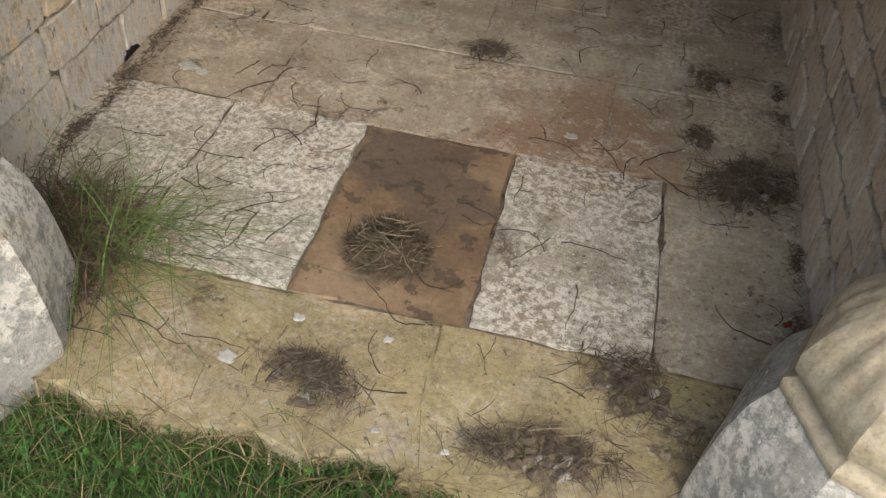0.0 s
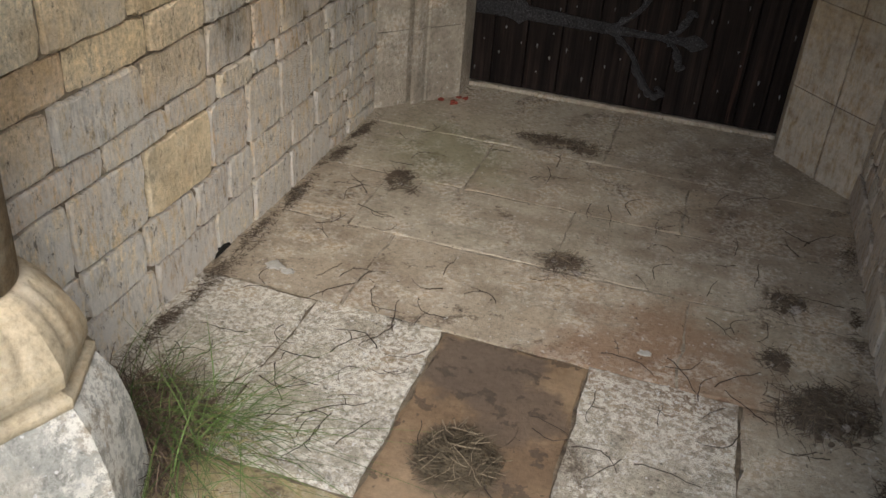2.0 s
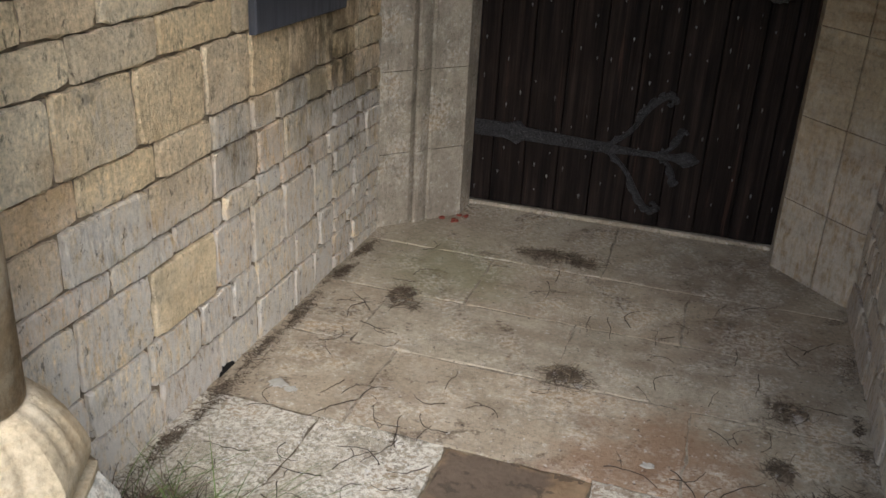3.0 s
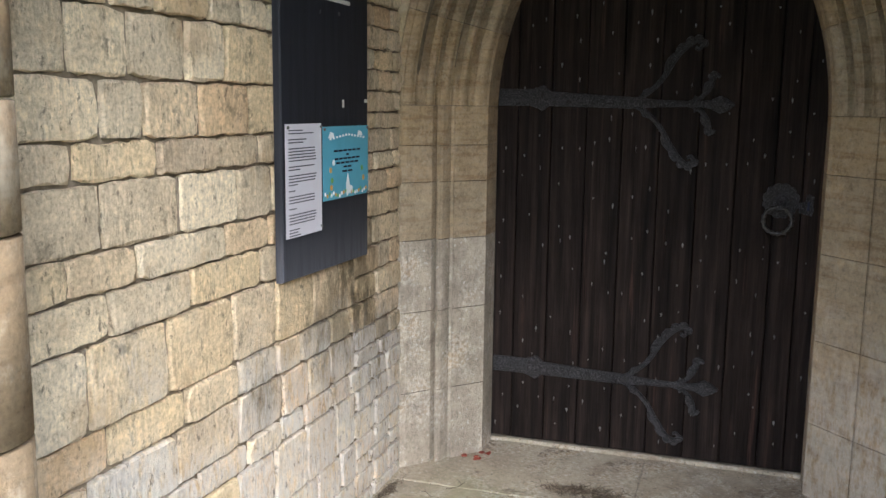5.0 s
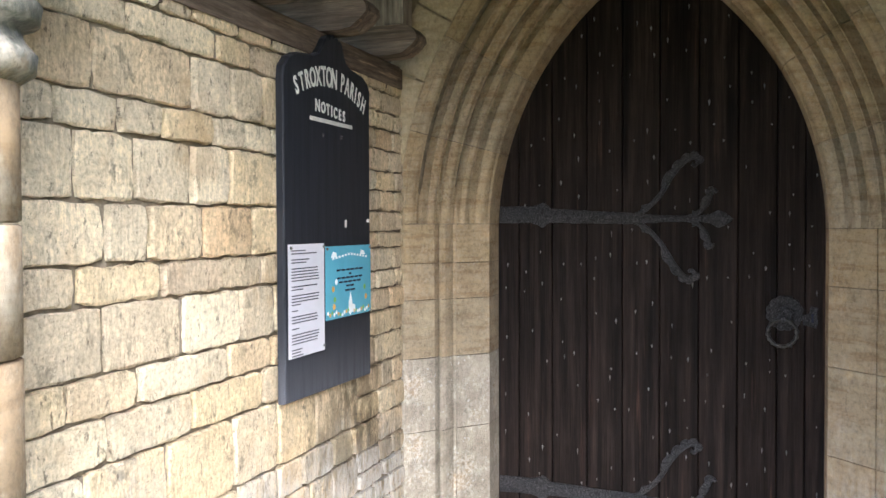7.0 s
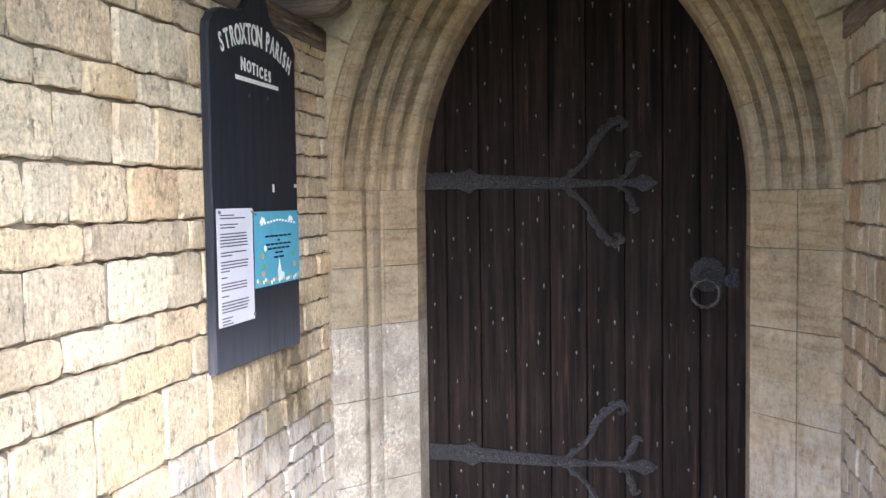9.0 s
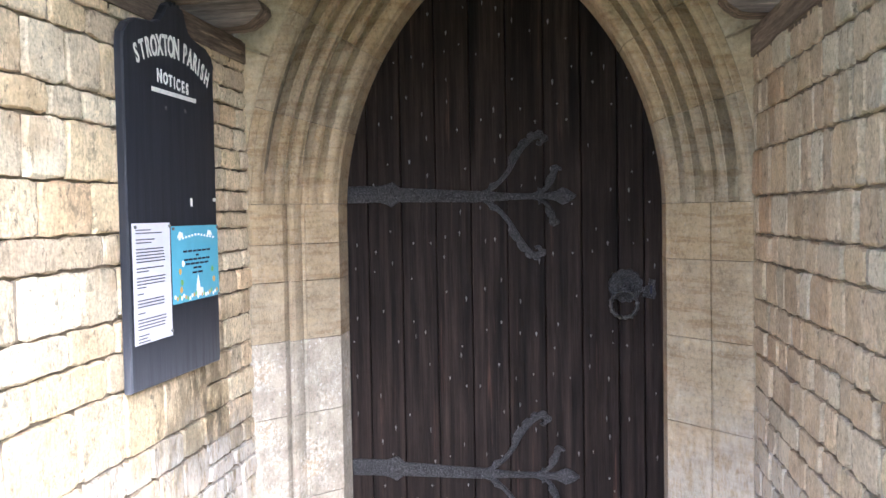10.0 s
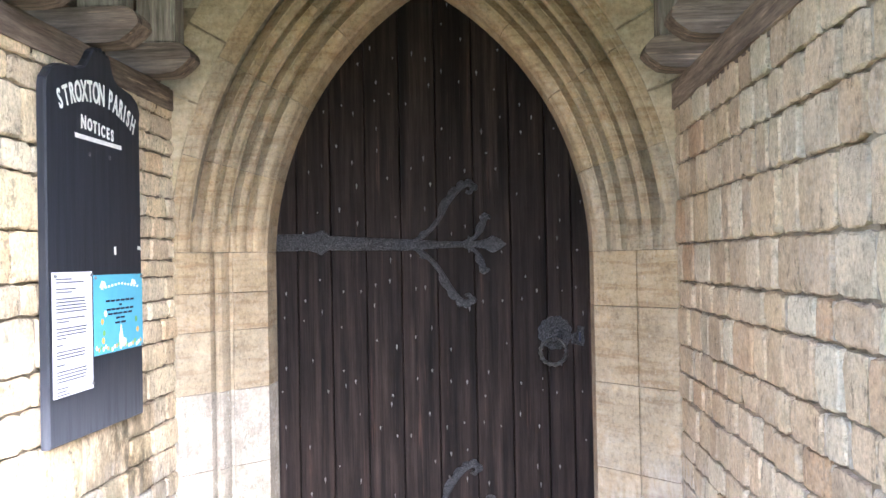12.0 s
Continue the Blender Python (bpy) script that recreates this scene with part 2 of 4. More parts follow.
def wood_material(name, dark, light, rough=0.6, stretch=(14, 14, 0.7), shine=0.3):
    m, nt, b = material(name, rough)
    b.inputs["Specular IOR Level"].default_value = shine
    rnd = piece_random(nt)
    comb = nt.nodes.new("ShaderNodeCombineXYZ")
    for k in range(3):
        nt.links.new(maths(nt, "MULTIPLY", rnd, 17.0 + 9 * k), comb.inputs[k])
    grain = noise_tex(nt, 3.2, 6, 0.65, stretch, comb.outputs[0])
    col = ramp(nt, grain, [(0.36, dark), (0.50, tuple(0.6 * d + 0.4 * l for d, l in zip(dark, light))), (0.66, light)])
    col = mix(nt, 0.7, col, ramp(nt, rnd, [(0.0, 0.75), (1.0, 1.2)]), "MULTIPLY")
    col = mix(nt, 0.6, col, ramp(nt, noise_tex(nt, 5, 4, 0.6), [(0.3, 0.6), (0.7, 1.15)]), "MULTIPLY")
    worn = band(nt, noise_tex(nt, 5, 7, 0.7, tuple(0.6 * k for k in stretch), comb.outputs[0]), 0.58, 0.70)
    col = mix(nt, maths(nt, "MULTIPLY", worn, 0.55), col, tuple(min(0.5, k * l) for k, l in zip((2.3, 1.8, 1.6), light)))
    fine = noise_tex(nt, 3.2, 8, 0.75, tuple(4.0 * k for k in stretch), comb.outputs[0])
    col = mix(nt, 0.8, col, ramp(nt, fine, [(0.34, 0.45), (0.48, 0.95), (0.56, 1.1), (0.68, 1.7)]), "MULTIPLY")
    nt.links.new(col, b.inputs["Base Color"])
    bump(nt, b, maths(nt, "ADD", grain, maths(nt, "MULTIPLY", fine, 0.5)), 0.8, 0.004)
    return m


M_DOOR = wood_material("door_oak", (0.0072, 0.0058, 0.0054), (0.031, 0.0215, 0.0180), 0.7, (11, 11, 0.40), 0.07)
M_BEAM = wood_material("roof_timber", (0.10, 0.072, 0.052), (0.27, 0.205, 0.155), 0.85, (12, 0.9, 12))
M_POST = wood_material("post_timber", (0.17, 0.142, 0.118), (0.36, 0.305, 0.255), 0.85, (12, 12, 0.9))
M_SOLE = wood_material("sole_timber", (0.085, 0.062, 0.046), (0.25, 0.19, 0.145), 0.85, (0.9, 12, 12))
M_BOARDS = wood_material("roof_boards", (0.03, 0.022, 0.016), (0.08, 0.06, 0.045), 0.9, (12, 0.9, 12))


def painted_board_material():
    m, nt, b = material("board_paint", 0.5)
    grain = noise_tex(nt, 3, 6, 0.65, (14, 14, 0.8))
    col = ramp(nt, grain, [(0.3, (0.012, 0.013, 0.017)), (0.7, (0.028, 0.030, 0.038))])
    # The pale sheen low on the board is put into the paint colour.
    low_sheen = maths(nt, "MULTIPLY", band(nt, maths(nt, "ADD", height_z(nt), maths(nt, "MULTIPLY", grain, 0.5)), 1.35, 1.0), 0.85)
    col = mix(nt, low_sheen, col, ramp(nt, grain, [(0.40, (0.06, 0.062, 0.075)), (0.60, (0.155, 0.158, 0.18))]))
    nt.links.new(col, b.inputs["Base Color"])
    bump(nt, b, grain, 0.3, 0.003)
    return m


M_BOARD = painted_board_material()


def plain(name, c, rough=0.8, metal=0.0, vary=0.25, scale=40):
    m, nt, b = material(name, rough, metal)
    col = mix(nt, vary, c, ramp(nt, noise_tex(nt, scale, 4, 0.7), [(0.3, 0.35), (0.7, 1.3)]), "MULTIPLY")
    nt.links.new(col, b.inputs["Base Color"])
    bump(nt, b, noise_tex(nt, scale * 2, 4, 0.7), 0.3, 0.002)
    return m


def iron_material():
    m, nt, b = material("wrought_iron", 0.45, 0.0)
    b.inputs["Specular IOR Level"].default_value = 0.35
    hammered = noise_tex(nt, 210, 5, 0.7)
    # The upper ramp stops paint grainy highlights into the iron's colour.
    col = ramp(nt, hammered, [(0.38, (0.010, 0.0095, 0.010)), (0.50, (0.036, 0.034, 0.036)), (0.59, (0.095, 0.092, 0.095)), (0.68, (0.20, 0.195, 0.19))])
    nt.links.new(col, b.inputs["Base Color"])
    nt.links.new(ramp(nt, noise_tex(nt, 60, 4, 0.7), [(0.4, 0.35), (0.6, 0.75)]), b.inputs["Roughness"])
    bump(nt, b, hammered, 1.0, 0.012)
    return m


M_IRON = iron_material()
# Worn ring iron; the paler colour also stands in for its highlights.
M_WORN_LIT_IRON = plain("worn_lit_iron", (0.065, 0.062, 0.058), 0.4, 0.4, 0.7, 90)
M_NAIL = plain("pale_nail", (0.20, 0.195, 0.185), 0.6, 0.2, 0.8, 60)
M_LETTER = plain("letter_paint", (0.72, 0.71, 0.66), 0.7, 0, 0.3, 70)
M_PAPER = plain("white_paper", (0.64, 0.62, 0.67), 0.8, 0, 0.05, 20)
M_BLUE = plain("blue_print", (0.13, 0.40, 0.53), 0.6, 0, 0.12, 15)
M_INK = plain("ink", (0.13, 0.13, 0.15), 0.8, 0, 0.1)
M_INK_DARK = plain("ink_dark", (0.02, 0.025, 0.05), 0.8, 0, 0.1)
M_WHITE = plain("white_print", (0.85, 0.87, 0.86), 0.7, 0, 0.1)
M_ORANGE = plain("orange_print", (0.65, 0.38, 0.10), 0.7, 0, 0.1)
M_GREEN = plain("green_print", (0.20, 0.42, 0.12), 0.7, 0, 0.1)
M_TWIG = plain("twig", (0.05, 0.036, 0.026), 0.85, 0, 0.5, 120)
M_STRAW = plain("straw", (0.10, 0.077, 0.048), 0.9, 0, 0.8, 50)
M_STRAW_PALE = plain("pale_straw", (0.24, 0.19, 0.125), 0.85, 0, 0.6, 50)
M_MOSS = plain("dark_moss", (0.115, 0.088, 0.062), 0.95, 0, 0.7, 70)
M_DOWN = plain("grey_down", (0.30, 0.265, 0.23), 0.95, 0, 0.7, 90)
M_DROP = plain("pale_dropping", (0.42, 0.40, 0.36), 0.9, 0, 0.35, 60)
M_SLOT_DARK = plain("slot_dark", (0.012, 0.010, 0.008), 0.95, 0, 0.5, 60)
M_RED = plain("red_fragment", (0.22, 0.05, 0.03), 0.8, 0, 0.5, 60)


def grass_material(name, a, b2, c):
    m, nt, b = material(name, 0.6)
    g = nt.nodes.new("ShaderNodeNewGeometry")
    col = ramp(nt, g.outputs["Random Per Island"], [(0.0, a), (0.6, b2), (0.86, b2), (0.95, c)])
    nt.links.new(col, b.inputs["Base Color"])
    return m


M_GRASS = grass_material("grass_blades", (0.022, 0.050, 0.010), (0.062, 0.118, 0.022), (0.21, 0.155, 0.075))
M_LONG = grass_material("long_grass", (0.05, 0.085, 0.022), (0.13, 0.19, 0.05), (0.30, 0.23, 0.12))
M_DRY = grass_material("dry_stems", (0.09, 0.065, 0.035), (0.20, 0.15, 0.08), (0.30, 0.235, 0.125))
M_THATCH = grass_material("thatch", (0.05, 0.035, 0.025), (0.11, 0.075, 0.05), (0.20, 0.15, 0.09))
M_CLOVER = grass_material("clover", (0.03, 0.09, 0.015), (0.05, 0.13, 0.022), (0.07, 0.15, 0.03))


def turf_material():
    m, nt, b = material("turf", 0.95)
    col = ramp(nt, noise_tex(nt, 1.2, 8, 0.7), [(0.3, (0.03, 0.055, 0.012)), (0.6, (0.06, 0.095, 0.02)), (0.8, (0.12, 0.10, 0.04))])
    nt.links.new(col, b.inputs["Base Color"])
    bump(nt, b, noise_tex(nt, 40, 5, 0.7), 1.0, 0.02)
    return m


M_TURF = turf_material()

# ---- builders ----


def mesh_of(name, verts, faces, mat, smooth=False):
    me = bpy.data.meshes.new(name)
    me.from_pydata([tuple(v) for v in verts], [], faces)
    me.update()
    if mat:
        me.materials.append(mat)
    if smooth:
        me.polygons.foreach_set("use_smooth", [True] * len(me.polygons))
    return me


def adopt(ob, parent):
    ob.parent = parent
    ob.matrix_parent_inverse = Matrix.Translation(parent.location).inverted()
    return ob


def thing(name, loc, label, category, group="", kind=""):
    ob = new(name)
    ob.location = loc
    return tagged(ob, label, category, group, kind)


def part(name, bm, mat, parent, label="", smooth=False):
    me = bpy.data.meshes.new(name)
    bm.to_mesh(me)
    bm.free()
    me.materials.append(mat)
    if smooth:
        me.polygons.foreach_set("use_smooth", [True] * len(me.polygons))
    ob = new(name, me)
    if label:
        ob["label"] = label
    return adopt(ob, parent) if parent else ob


def part_mesh(name, me, parent, label=""):
    ob = new(name, me)
    if label:
        ob["label"] = label
    ob.parent = parent
    if parent.parent is None:
        ob.matrix_parent_inverse = Matrix.Translation(parent.location).inverted()
    return ob


def box_bm(x0, x1, y0, y1, z0, z1, bevel=0.0, seg=1):
    bm = bmesh.new()
    bmesh.ops.create_cube(bm, size=1, matrix=Matrix.Translation(((x0 + x1) / 2, (y0 + y1) / 2, (z0 + z1) / 2)) @ Matrix.Diagonal((x1 - x0, y1 - y0, z1 - z0, 1)))
    if bevel:
        bmesh.ops.bevel(bm, geom=bm.edges[:], offset=bevel, segments=seg, affect="EDGES")
    return bm


def prism_bm(outline, axis, a, b2, bevel=0.0):
    """A closed outline in the two other axes (in their order), carried from a to b2 along axis."""
    bm = bmesh.new()

    def at(p, v):
        q = list(p)
        q.insert("xyz".index(axis), v)
        return bm.verts.new(q)
    lo = [at(p, a) for p in outline]
    hi = [at(p, b2) for p in outline]
    n = len(outline)
    bm.faces.new(lo)
    top = bm.faces.new(hi)
    for i in range(n):
        bm.faces.new((lo[i], lo[(i + 1) % n], hi[(i + 1) % n], hi[i]))
    bmesh.ops.recalc_face_normals(bm, faces=bm.faces[:])
    if bevel:
        bmesh.ops.bevel(bm, geom=[e for e in bm.edges if top in e.link_faces], offset=bevel, segments=1, affect="EDGES")
    return bm


RND = random.Random(7)


def block_mesh(name, place, u0, u1, v0, v1, depth, mat, nu=4, nv=3, arris=0.008, rough=0.006, wob=0.004, proud=0.0, rnd=RND, ease=0.0):
    """A dressed block: place(u, v, w) gives the world point, w out of the wall. A rough face with worn, wavy edges."""
    us = [u0 + (u1 - u0) * i / nu for i in range(nu + 1)]
    vs = [v0 + (v1 - v0) * j / nv for j in range(nv + 1)]
    verts, faces = [], []
    cu, cv = (u0 + u1) / 2, (v0 + v1) / 2
    for layer in range(2):
        for j, v in enumerate(vs):
            for i, u in enumerate(us):
                edge = i in (0, nu) or j in (0, nv)
                corner = i in (0, nu) and j in (0, nv)
                du = rnd.uniform(-wob, wob) * (i in (0, nu))
                dv = rnd.uniform(-wob, wob) * (j in (0, nv))
                if corner and ease:
                    du += rnd.uniform(0.3, 1.3) * ease * (1 if i == 0 else -1)
                    dv += rnd.uniform(0.3, 1.3) * ease * (1 if j == 0 else -1)
                if layer == 0:
                    k = arris * rnd.uniform(0.6, 1.6) * (1.5 if corner else 1)
                    uu = u + du + (k if i == 0 else -k if i == nu else rnd.uniform(-0.2, 0.2) * (u1 - u0) / nu)
                    vv = v + dv + (k if j == 0 else -k if j == nv else rnd.uniform(-0.2, 0.2) * (v1 - v0) / nv)
                    w = proud + rnd.uniform(-rough, rough)
                    verts.append(place(uu, vv, w))
                elif edge:
                    w = proud - arris * rnd.uniform(0.9, 1.8)
                    verts.append(place(u + du, v + dv, w))
                else:
                    verts.append(None)
    n = (nu + 1) * (nv + 1)
    def a(i, j):
        return j * (nu + 1) + i
    for j in range(nv):
        for i in range(nu):
            faces.append((a(i, j), a(i + 1, j), a(i + 1, j + 1), a(i, j + 1)))
    ring = [(i, 0) for i in range(nu)] + [(nu, j) for j in range(nv)] + [(i, nv) for i in range(nu, 0, -1)] + [(0, j) for j in range(nv, 0, -1)]
    back = []
    for (i, j) in ring:
        verts.append(place(us[i], vs[j], -depth))
        back.append(len(verts) - 1)
    m = len(ring)
    for k in range(m):
        p, q = ring[k], ring[(k + 1) % m]
        faces.append((a(*p), n + a(*p), n + a(*q), a(*q)))
        faces.append((n + a(*p), back[k], back[(k + 1) % m], n + a(*q)))
    keep = [i for i, v in enumerate(verts) if v is not None]
    index = {o: k for k, o in enumerate(keep)}
    me = mesh_of(name, [verts[i] for i in keep], [tuple(index[i] for i in f) for f in faces], mat)
    bm = bmesh.new()
    bm.from_mesh(me)
    bmesh.ops.recalc_face_normals(bm, faces=bm.faces[:])
    bm.to_mesh(me)
    bm.free()
    inner = nu * nv
    me.polygons.foreach_set("use_smooth", [i < inner and rough > 0 for i in range(len(me.polygons))])
    rim = {frozenset((a(*p), a(*q))) for p, q in zip(ring, ring[1:] + ring[:1])}
    crisp = me.attributes.new("sharp_edge", "BOOLEAN", "EDGE")
    crisp.data.foreach_set("value", [frozenset(e.vertices) in rim for e in me.edges])
    return me


# ---- ground, floor ----


def ground_sheet():
    bm = bmesh.new()
    bmesh.ops.create_grid(bm, x_segments=60, y_segments=60, size=30)
    for v in bm.verts:
        v.co.x += 0.6
        v.co.y -= 3
        v.co.z = -0.05 + 0.02 * noise.noise(v.co * 0.7)
    me = bpy.data.meshes.new("ground")
    edge = [e for e in bm.edges if e.is_boundary]
    ex = bmesh.ops.extrude_edge_only(bm, edges=edge)
    for v in [g for g in ex["geom"] if isinstance(g, bmesh.types.BMVert)]:
        v.co.x, v.co.y, v.co.z = v.co.x * 20, v.co.y * 20, -0.3
    bm.to_mesh(me)
    bm.free()
    me.materials.append(M_TURF)
    return tagged(new("ground", me), "short green churchyard turf in front of the porch", "ground", kind="structure")


ground = ground_sheet()
floor = part("floor", box_bm(-0.42, 1.58, -2.42, 0.02, -0.20, -0.020), M_EARTH, None)
tagged(floor, "worn limestone flagstone floor with earthy joints", "floor", kind="structure")


part("earth_bed", box_bm(XL - 0.02, XR + 0.05, -2.42, -1.588, -0.03, -0.0065), M_EARTH, floor, "dark earth in the front joints")
bed = part("mortar_bed", box_bm(XL - 0.02, XR + 0.05, -1.585, -0.02, -0.03, -0.0030), M_BED, floor, "pale lime mortar in the joints")


def flag(x0, x1, y0, y1, mat, dz=0.0, label="", gap=0.0025):
    nu, nv = max(3, int((x1 - x0) / 0.05)), max(3, int((y1 - y0) / 0.05))
    seed = RND.uniform(0, 90)

    def place(u, v, w):
        h = (0.003 if v < -1.6 else 0.0012) * noise.noise(Vector((u * 4, v * 4, seed)))
        if v < -2.38:
            v += 0.05 * noise.noise(Vector((u * 5, 3.0, 0))) + 0.02 * noise.noise(Vector((u * 19, 8.0, 0)))
        return (u, v, w + h + dz)
    me = block_mesh("flagstone", place, x0 + gap, x1 - gap, y0 + gap, y1 - gap, 0.05, mat, nu, nv, 0.0025, 0.0014, 0.0055)
    ob = new("flagstone", me)
    adopt(ob, floor)
    if label:
        ob["label"] = label


def floor_slabs():
    xa, xb = XL - 0.03, XR + 0.06
    rows = [(-0.50, 0.0, (0.61,), M_FLAG), (-0.87, -0.50, (0.235, 0.90), M_FLAG), (-1.215, -0.87, (0.0, 0.585), M_FLAG),
            (-1.592, -1.215, (0.14, 0.955), M_FLAG)]
    for y0, y1, cuts, mat in rows:
        xs = (xa, *cuts, xb)
        for a, b2 in zip(xs, xs[1:]):
            flag(a, b2, y0, y1, mat, RND.uniform(-0.0006, 0.0008))
    yb, yf = -1.592, -2.155
    flag(xa, 0.08, yf, yb, M_FLAG_PALE, -0.001, "", 0.0045)
    flag(0.08, 0.41, yf, yb, M_FLAG_PALE, 0.004, "pale flagstone speckled with white lichen", 0.0045)
    flag(0.41, 0.757, yf, yb, M_FLAG_BROWN, -0.002, "damp brown flagstone", 0.004)
    flag(0.757, 1.10, yf, yb, M_FLAG_PALE, 0.004, "", 0.0045)
    flag(1.10, xb, yf, yb, M_FLAG, 0.0)
    flag(-0.12, 0.715, -2.48, yf, M_FLAG_TAN, -0.003, "yellowish front slab", 0.0004)
    flag(0.715, 1.38, -2.50, yf, M_FLAG_TAN, -0.003, "yellowish front slab", 0.0004)


# ---- side walls ----
wall_w = part("wall_west", box_bm(-0.62, XL - 0.012, -2.30, -0.30, -0.2, 1.80), M_MORTAR, None)
tagged(wall_w, "coursed tan limestone porch wall with dark recessed joints", "wall", kind="structure")
wall_e = part("wall_east", box_bm(XR + 0.011, XR + 0.40, -2.30, -0.30, -0.2, 1.75), M_MORTAR, None)
tagged(wall_e, "coursed brown limestone porch wall with pale mortar", "wall", kind="structure")


def courses(wall, plane, sign, rows, mat, name="stone", gap=0.0034, proud=0.006, side=0.0056):
    for z0, z1, cuts in rows:
        for a, b2 in zip(cuts, cuts[1:]):
            pr = RND.uniform(-0.002, proud)

            def place(u, v, w):
                return (plane + sign * w, u, v)
            mm = mat
            if mat is M_LEFT and abs((a + b2) / 2 + 1.65) < 0.1 and 0.2 < z0 < 0.26:
                mm = M_YELLOW
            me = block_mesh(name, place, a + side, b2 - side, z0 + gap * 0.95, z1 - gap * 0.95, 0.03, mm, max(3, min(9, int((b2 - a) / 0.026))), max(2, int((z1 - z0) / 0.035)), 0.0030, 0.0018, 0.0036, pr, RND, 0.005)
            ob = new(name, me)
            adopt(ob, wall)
            if a > -2.25 and RND.random() < (0.4 if mat is M_RIGHT else 0.2):
                hw = RND.uniform(0.003, 0.0065)
                deep = RND.uniform(0.0, 0.005) if mat is M_RIGHT else RND.uniform(0.003, 0.007)
                zig = [(RND.uniform(-0.004, 0.004), z0 + 0.006 + (z1 - z0 - 0.012) * k / 7) for k in range(8)]
                outline = [(a + q - hw * RND.uniform(0.15, 1.3), z) for q, z in zig] + [(a + q + hw * RND.uniform(0.15, 1.3), z) for q, z in reversed(zig)]
                xs = sorted((plane - sign * deep, plane - sign * 0.016))
                part("mortar_joint", prism_bm(outline, "x", *xs), M_POINT if mat is M_RIGHT else M_POINT_TAN, wall)


def cut_run(a, b2, lo, hi):
    out = [a]
    while out[-1] < b2 - hi:
        out.append(out[-1] + RND.uniform(lo, hi))
    if b2 - out[-1] < lo * 0.6:
        out.pop()
    return [*out, b2]


def west_rows():
    zs = [-0.04, 0.12, 0.24, 0.41, 0.48, 0.605, 0.695, 0.865, 0.957, 1.037, 1.167, 1.243, 1.362, 1.495, 1.565, 1.69, 1.757, 1.80]
    known = {0.24: (-2.03, -1.78, -1.51), 0.41: (-1.91, -1.68, -1.46), 0.48: (-2.04, -1.76, -1.50), 0.605: (-1.98, -1.72, -1.50), 0.695: (-2.03, -1.78, -1.52, -1.31),
             0.865: (-1.96, -1.69, -1.38), 0.957: (-2.07, -1.87, -1.54), 1.037: (-1.97, -1.72, -1.48), 1.167: (-2.04, -1.79, -1.56), 1.243: (-1.96, -1.83, -1.64, -1.43),
             1.362: (-2.04, -1.87, -1.68, -1.53, -1.33), 1.495: (-2.09, -1.92, -1.78, -1.59, -1.46), 1.565: (-1.99, -1.67, -1.52), 1.69: (-1.89, -1.58, -1.42), 1.757: (-1.96, -1.78, -1.67, -1.48, -1.32)}
    rows = []
    for z0, z1 in zip(zs, zs[1:]):
        if z0 in known:
            near = [-2.30, *known[z0]]
        else:
            near = cut_run(-2.30, -1.31, 0.15, 0.28)
        if z1 - z0 > 0.10:
            far = cut_run(near[-1], -0.80, 0.13, 0.24)
            rows.append((z0, z1, near + far[1:]))
            zm = z0 + (z1 - z0) * RND.uniform(0.42, 0.58)
            rows.append((z0, zm, cut_run(-0.80, -0.405, 0.11, 0.20)))
            rows.append((zm, z1, cut_run(-0.80, -0.405, 0.11, 0.20)))
        else:
            far = cut_run(near[-1], -0.405, 0.12, 0.22)
            rows.append((z0, z1, near + far[1:]))
    return rows


def east_rows():
    zs = [-0.04, 0.11, 0.20, 0.30, 0.39, 0.48, 0.57, 0.65, 0.725, 0.83, 0.913, 1.0, 1.12, 1.20, 1.315, 1.455, 1.565, 1.66, 1.75]
    return [(a, b2, cut_run(-2.28, -0.405, 0.08, 0.20)) for a, b2 in zip(zs, zs[1:])]


# ---- back wall, arch and jambs ----
SPRING, RAD, HALF = 1.28, 1.155, 0.579
FACE = -0.40


def arch_point(d, ang, side):
    """A point d outside the opening's edge; ang in degrees up from the springing; side -1 west, 1 east."""
    r = RAD + d
    x = RAD - r * math.cos(radians(ang))
    z = SPRING + r * math.sin(radians(ang))
    return (x if side < 0 else 2 * HALF - x), z


def top_angle(d):
    return math.degrees(math.acos((RAD - HALF) / (RAD + d)))


def gable_wall():
    out = 0.238
    w0, w1 = -0.62, 1.78
    bm = bmesh.new()
    n = 18
    ta = top_angle(out)
    pts = [(-out, -0.2)] + [arch_point(out, ta * i / n, -1) for i in range(n + 1)]
    pts_r = [(2 * HALF - x, z) for x, z in pts][::-1][1:]
    arch = pts + pts_r
    ring = [(w0, -0.2)] + arch + [(w1, -0.2), (w1, 2.0), (HALF, 3.25), (w0, 2.0)]
    return prism_bm(ring, "y", FACE, FACE + 0.40)


back = part("wall_north", gable_wall(), M_MORTAR, None)
tagged(back, "limestone church wall round the pointed doorway", "wall", kind="structure")


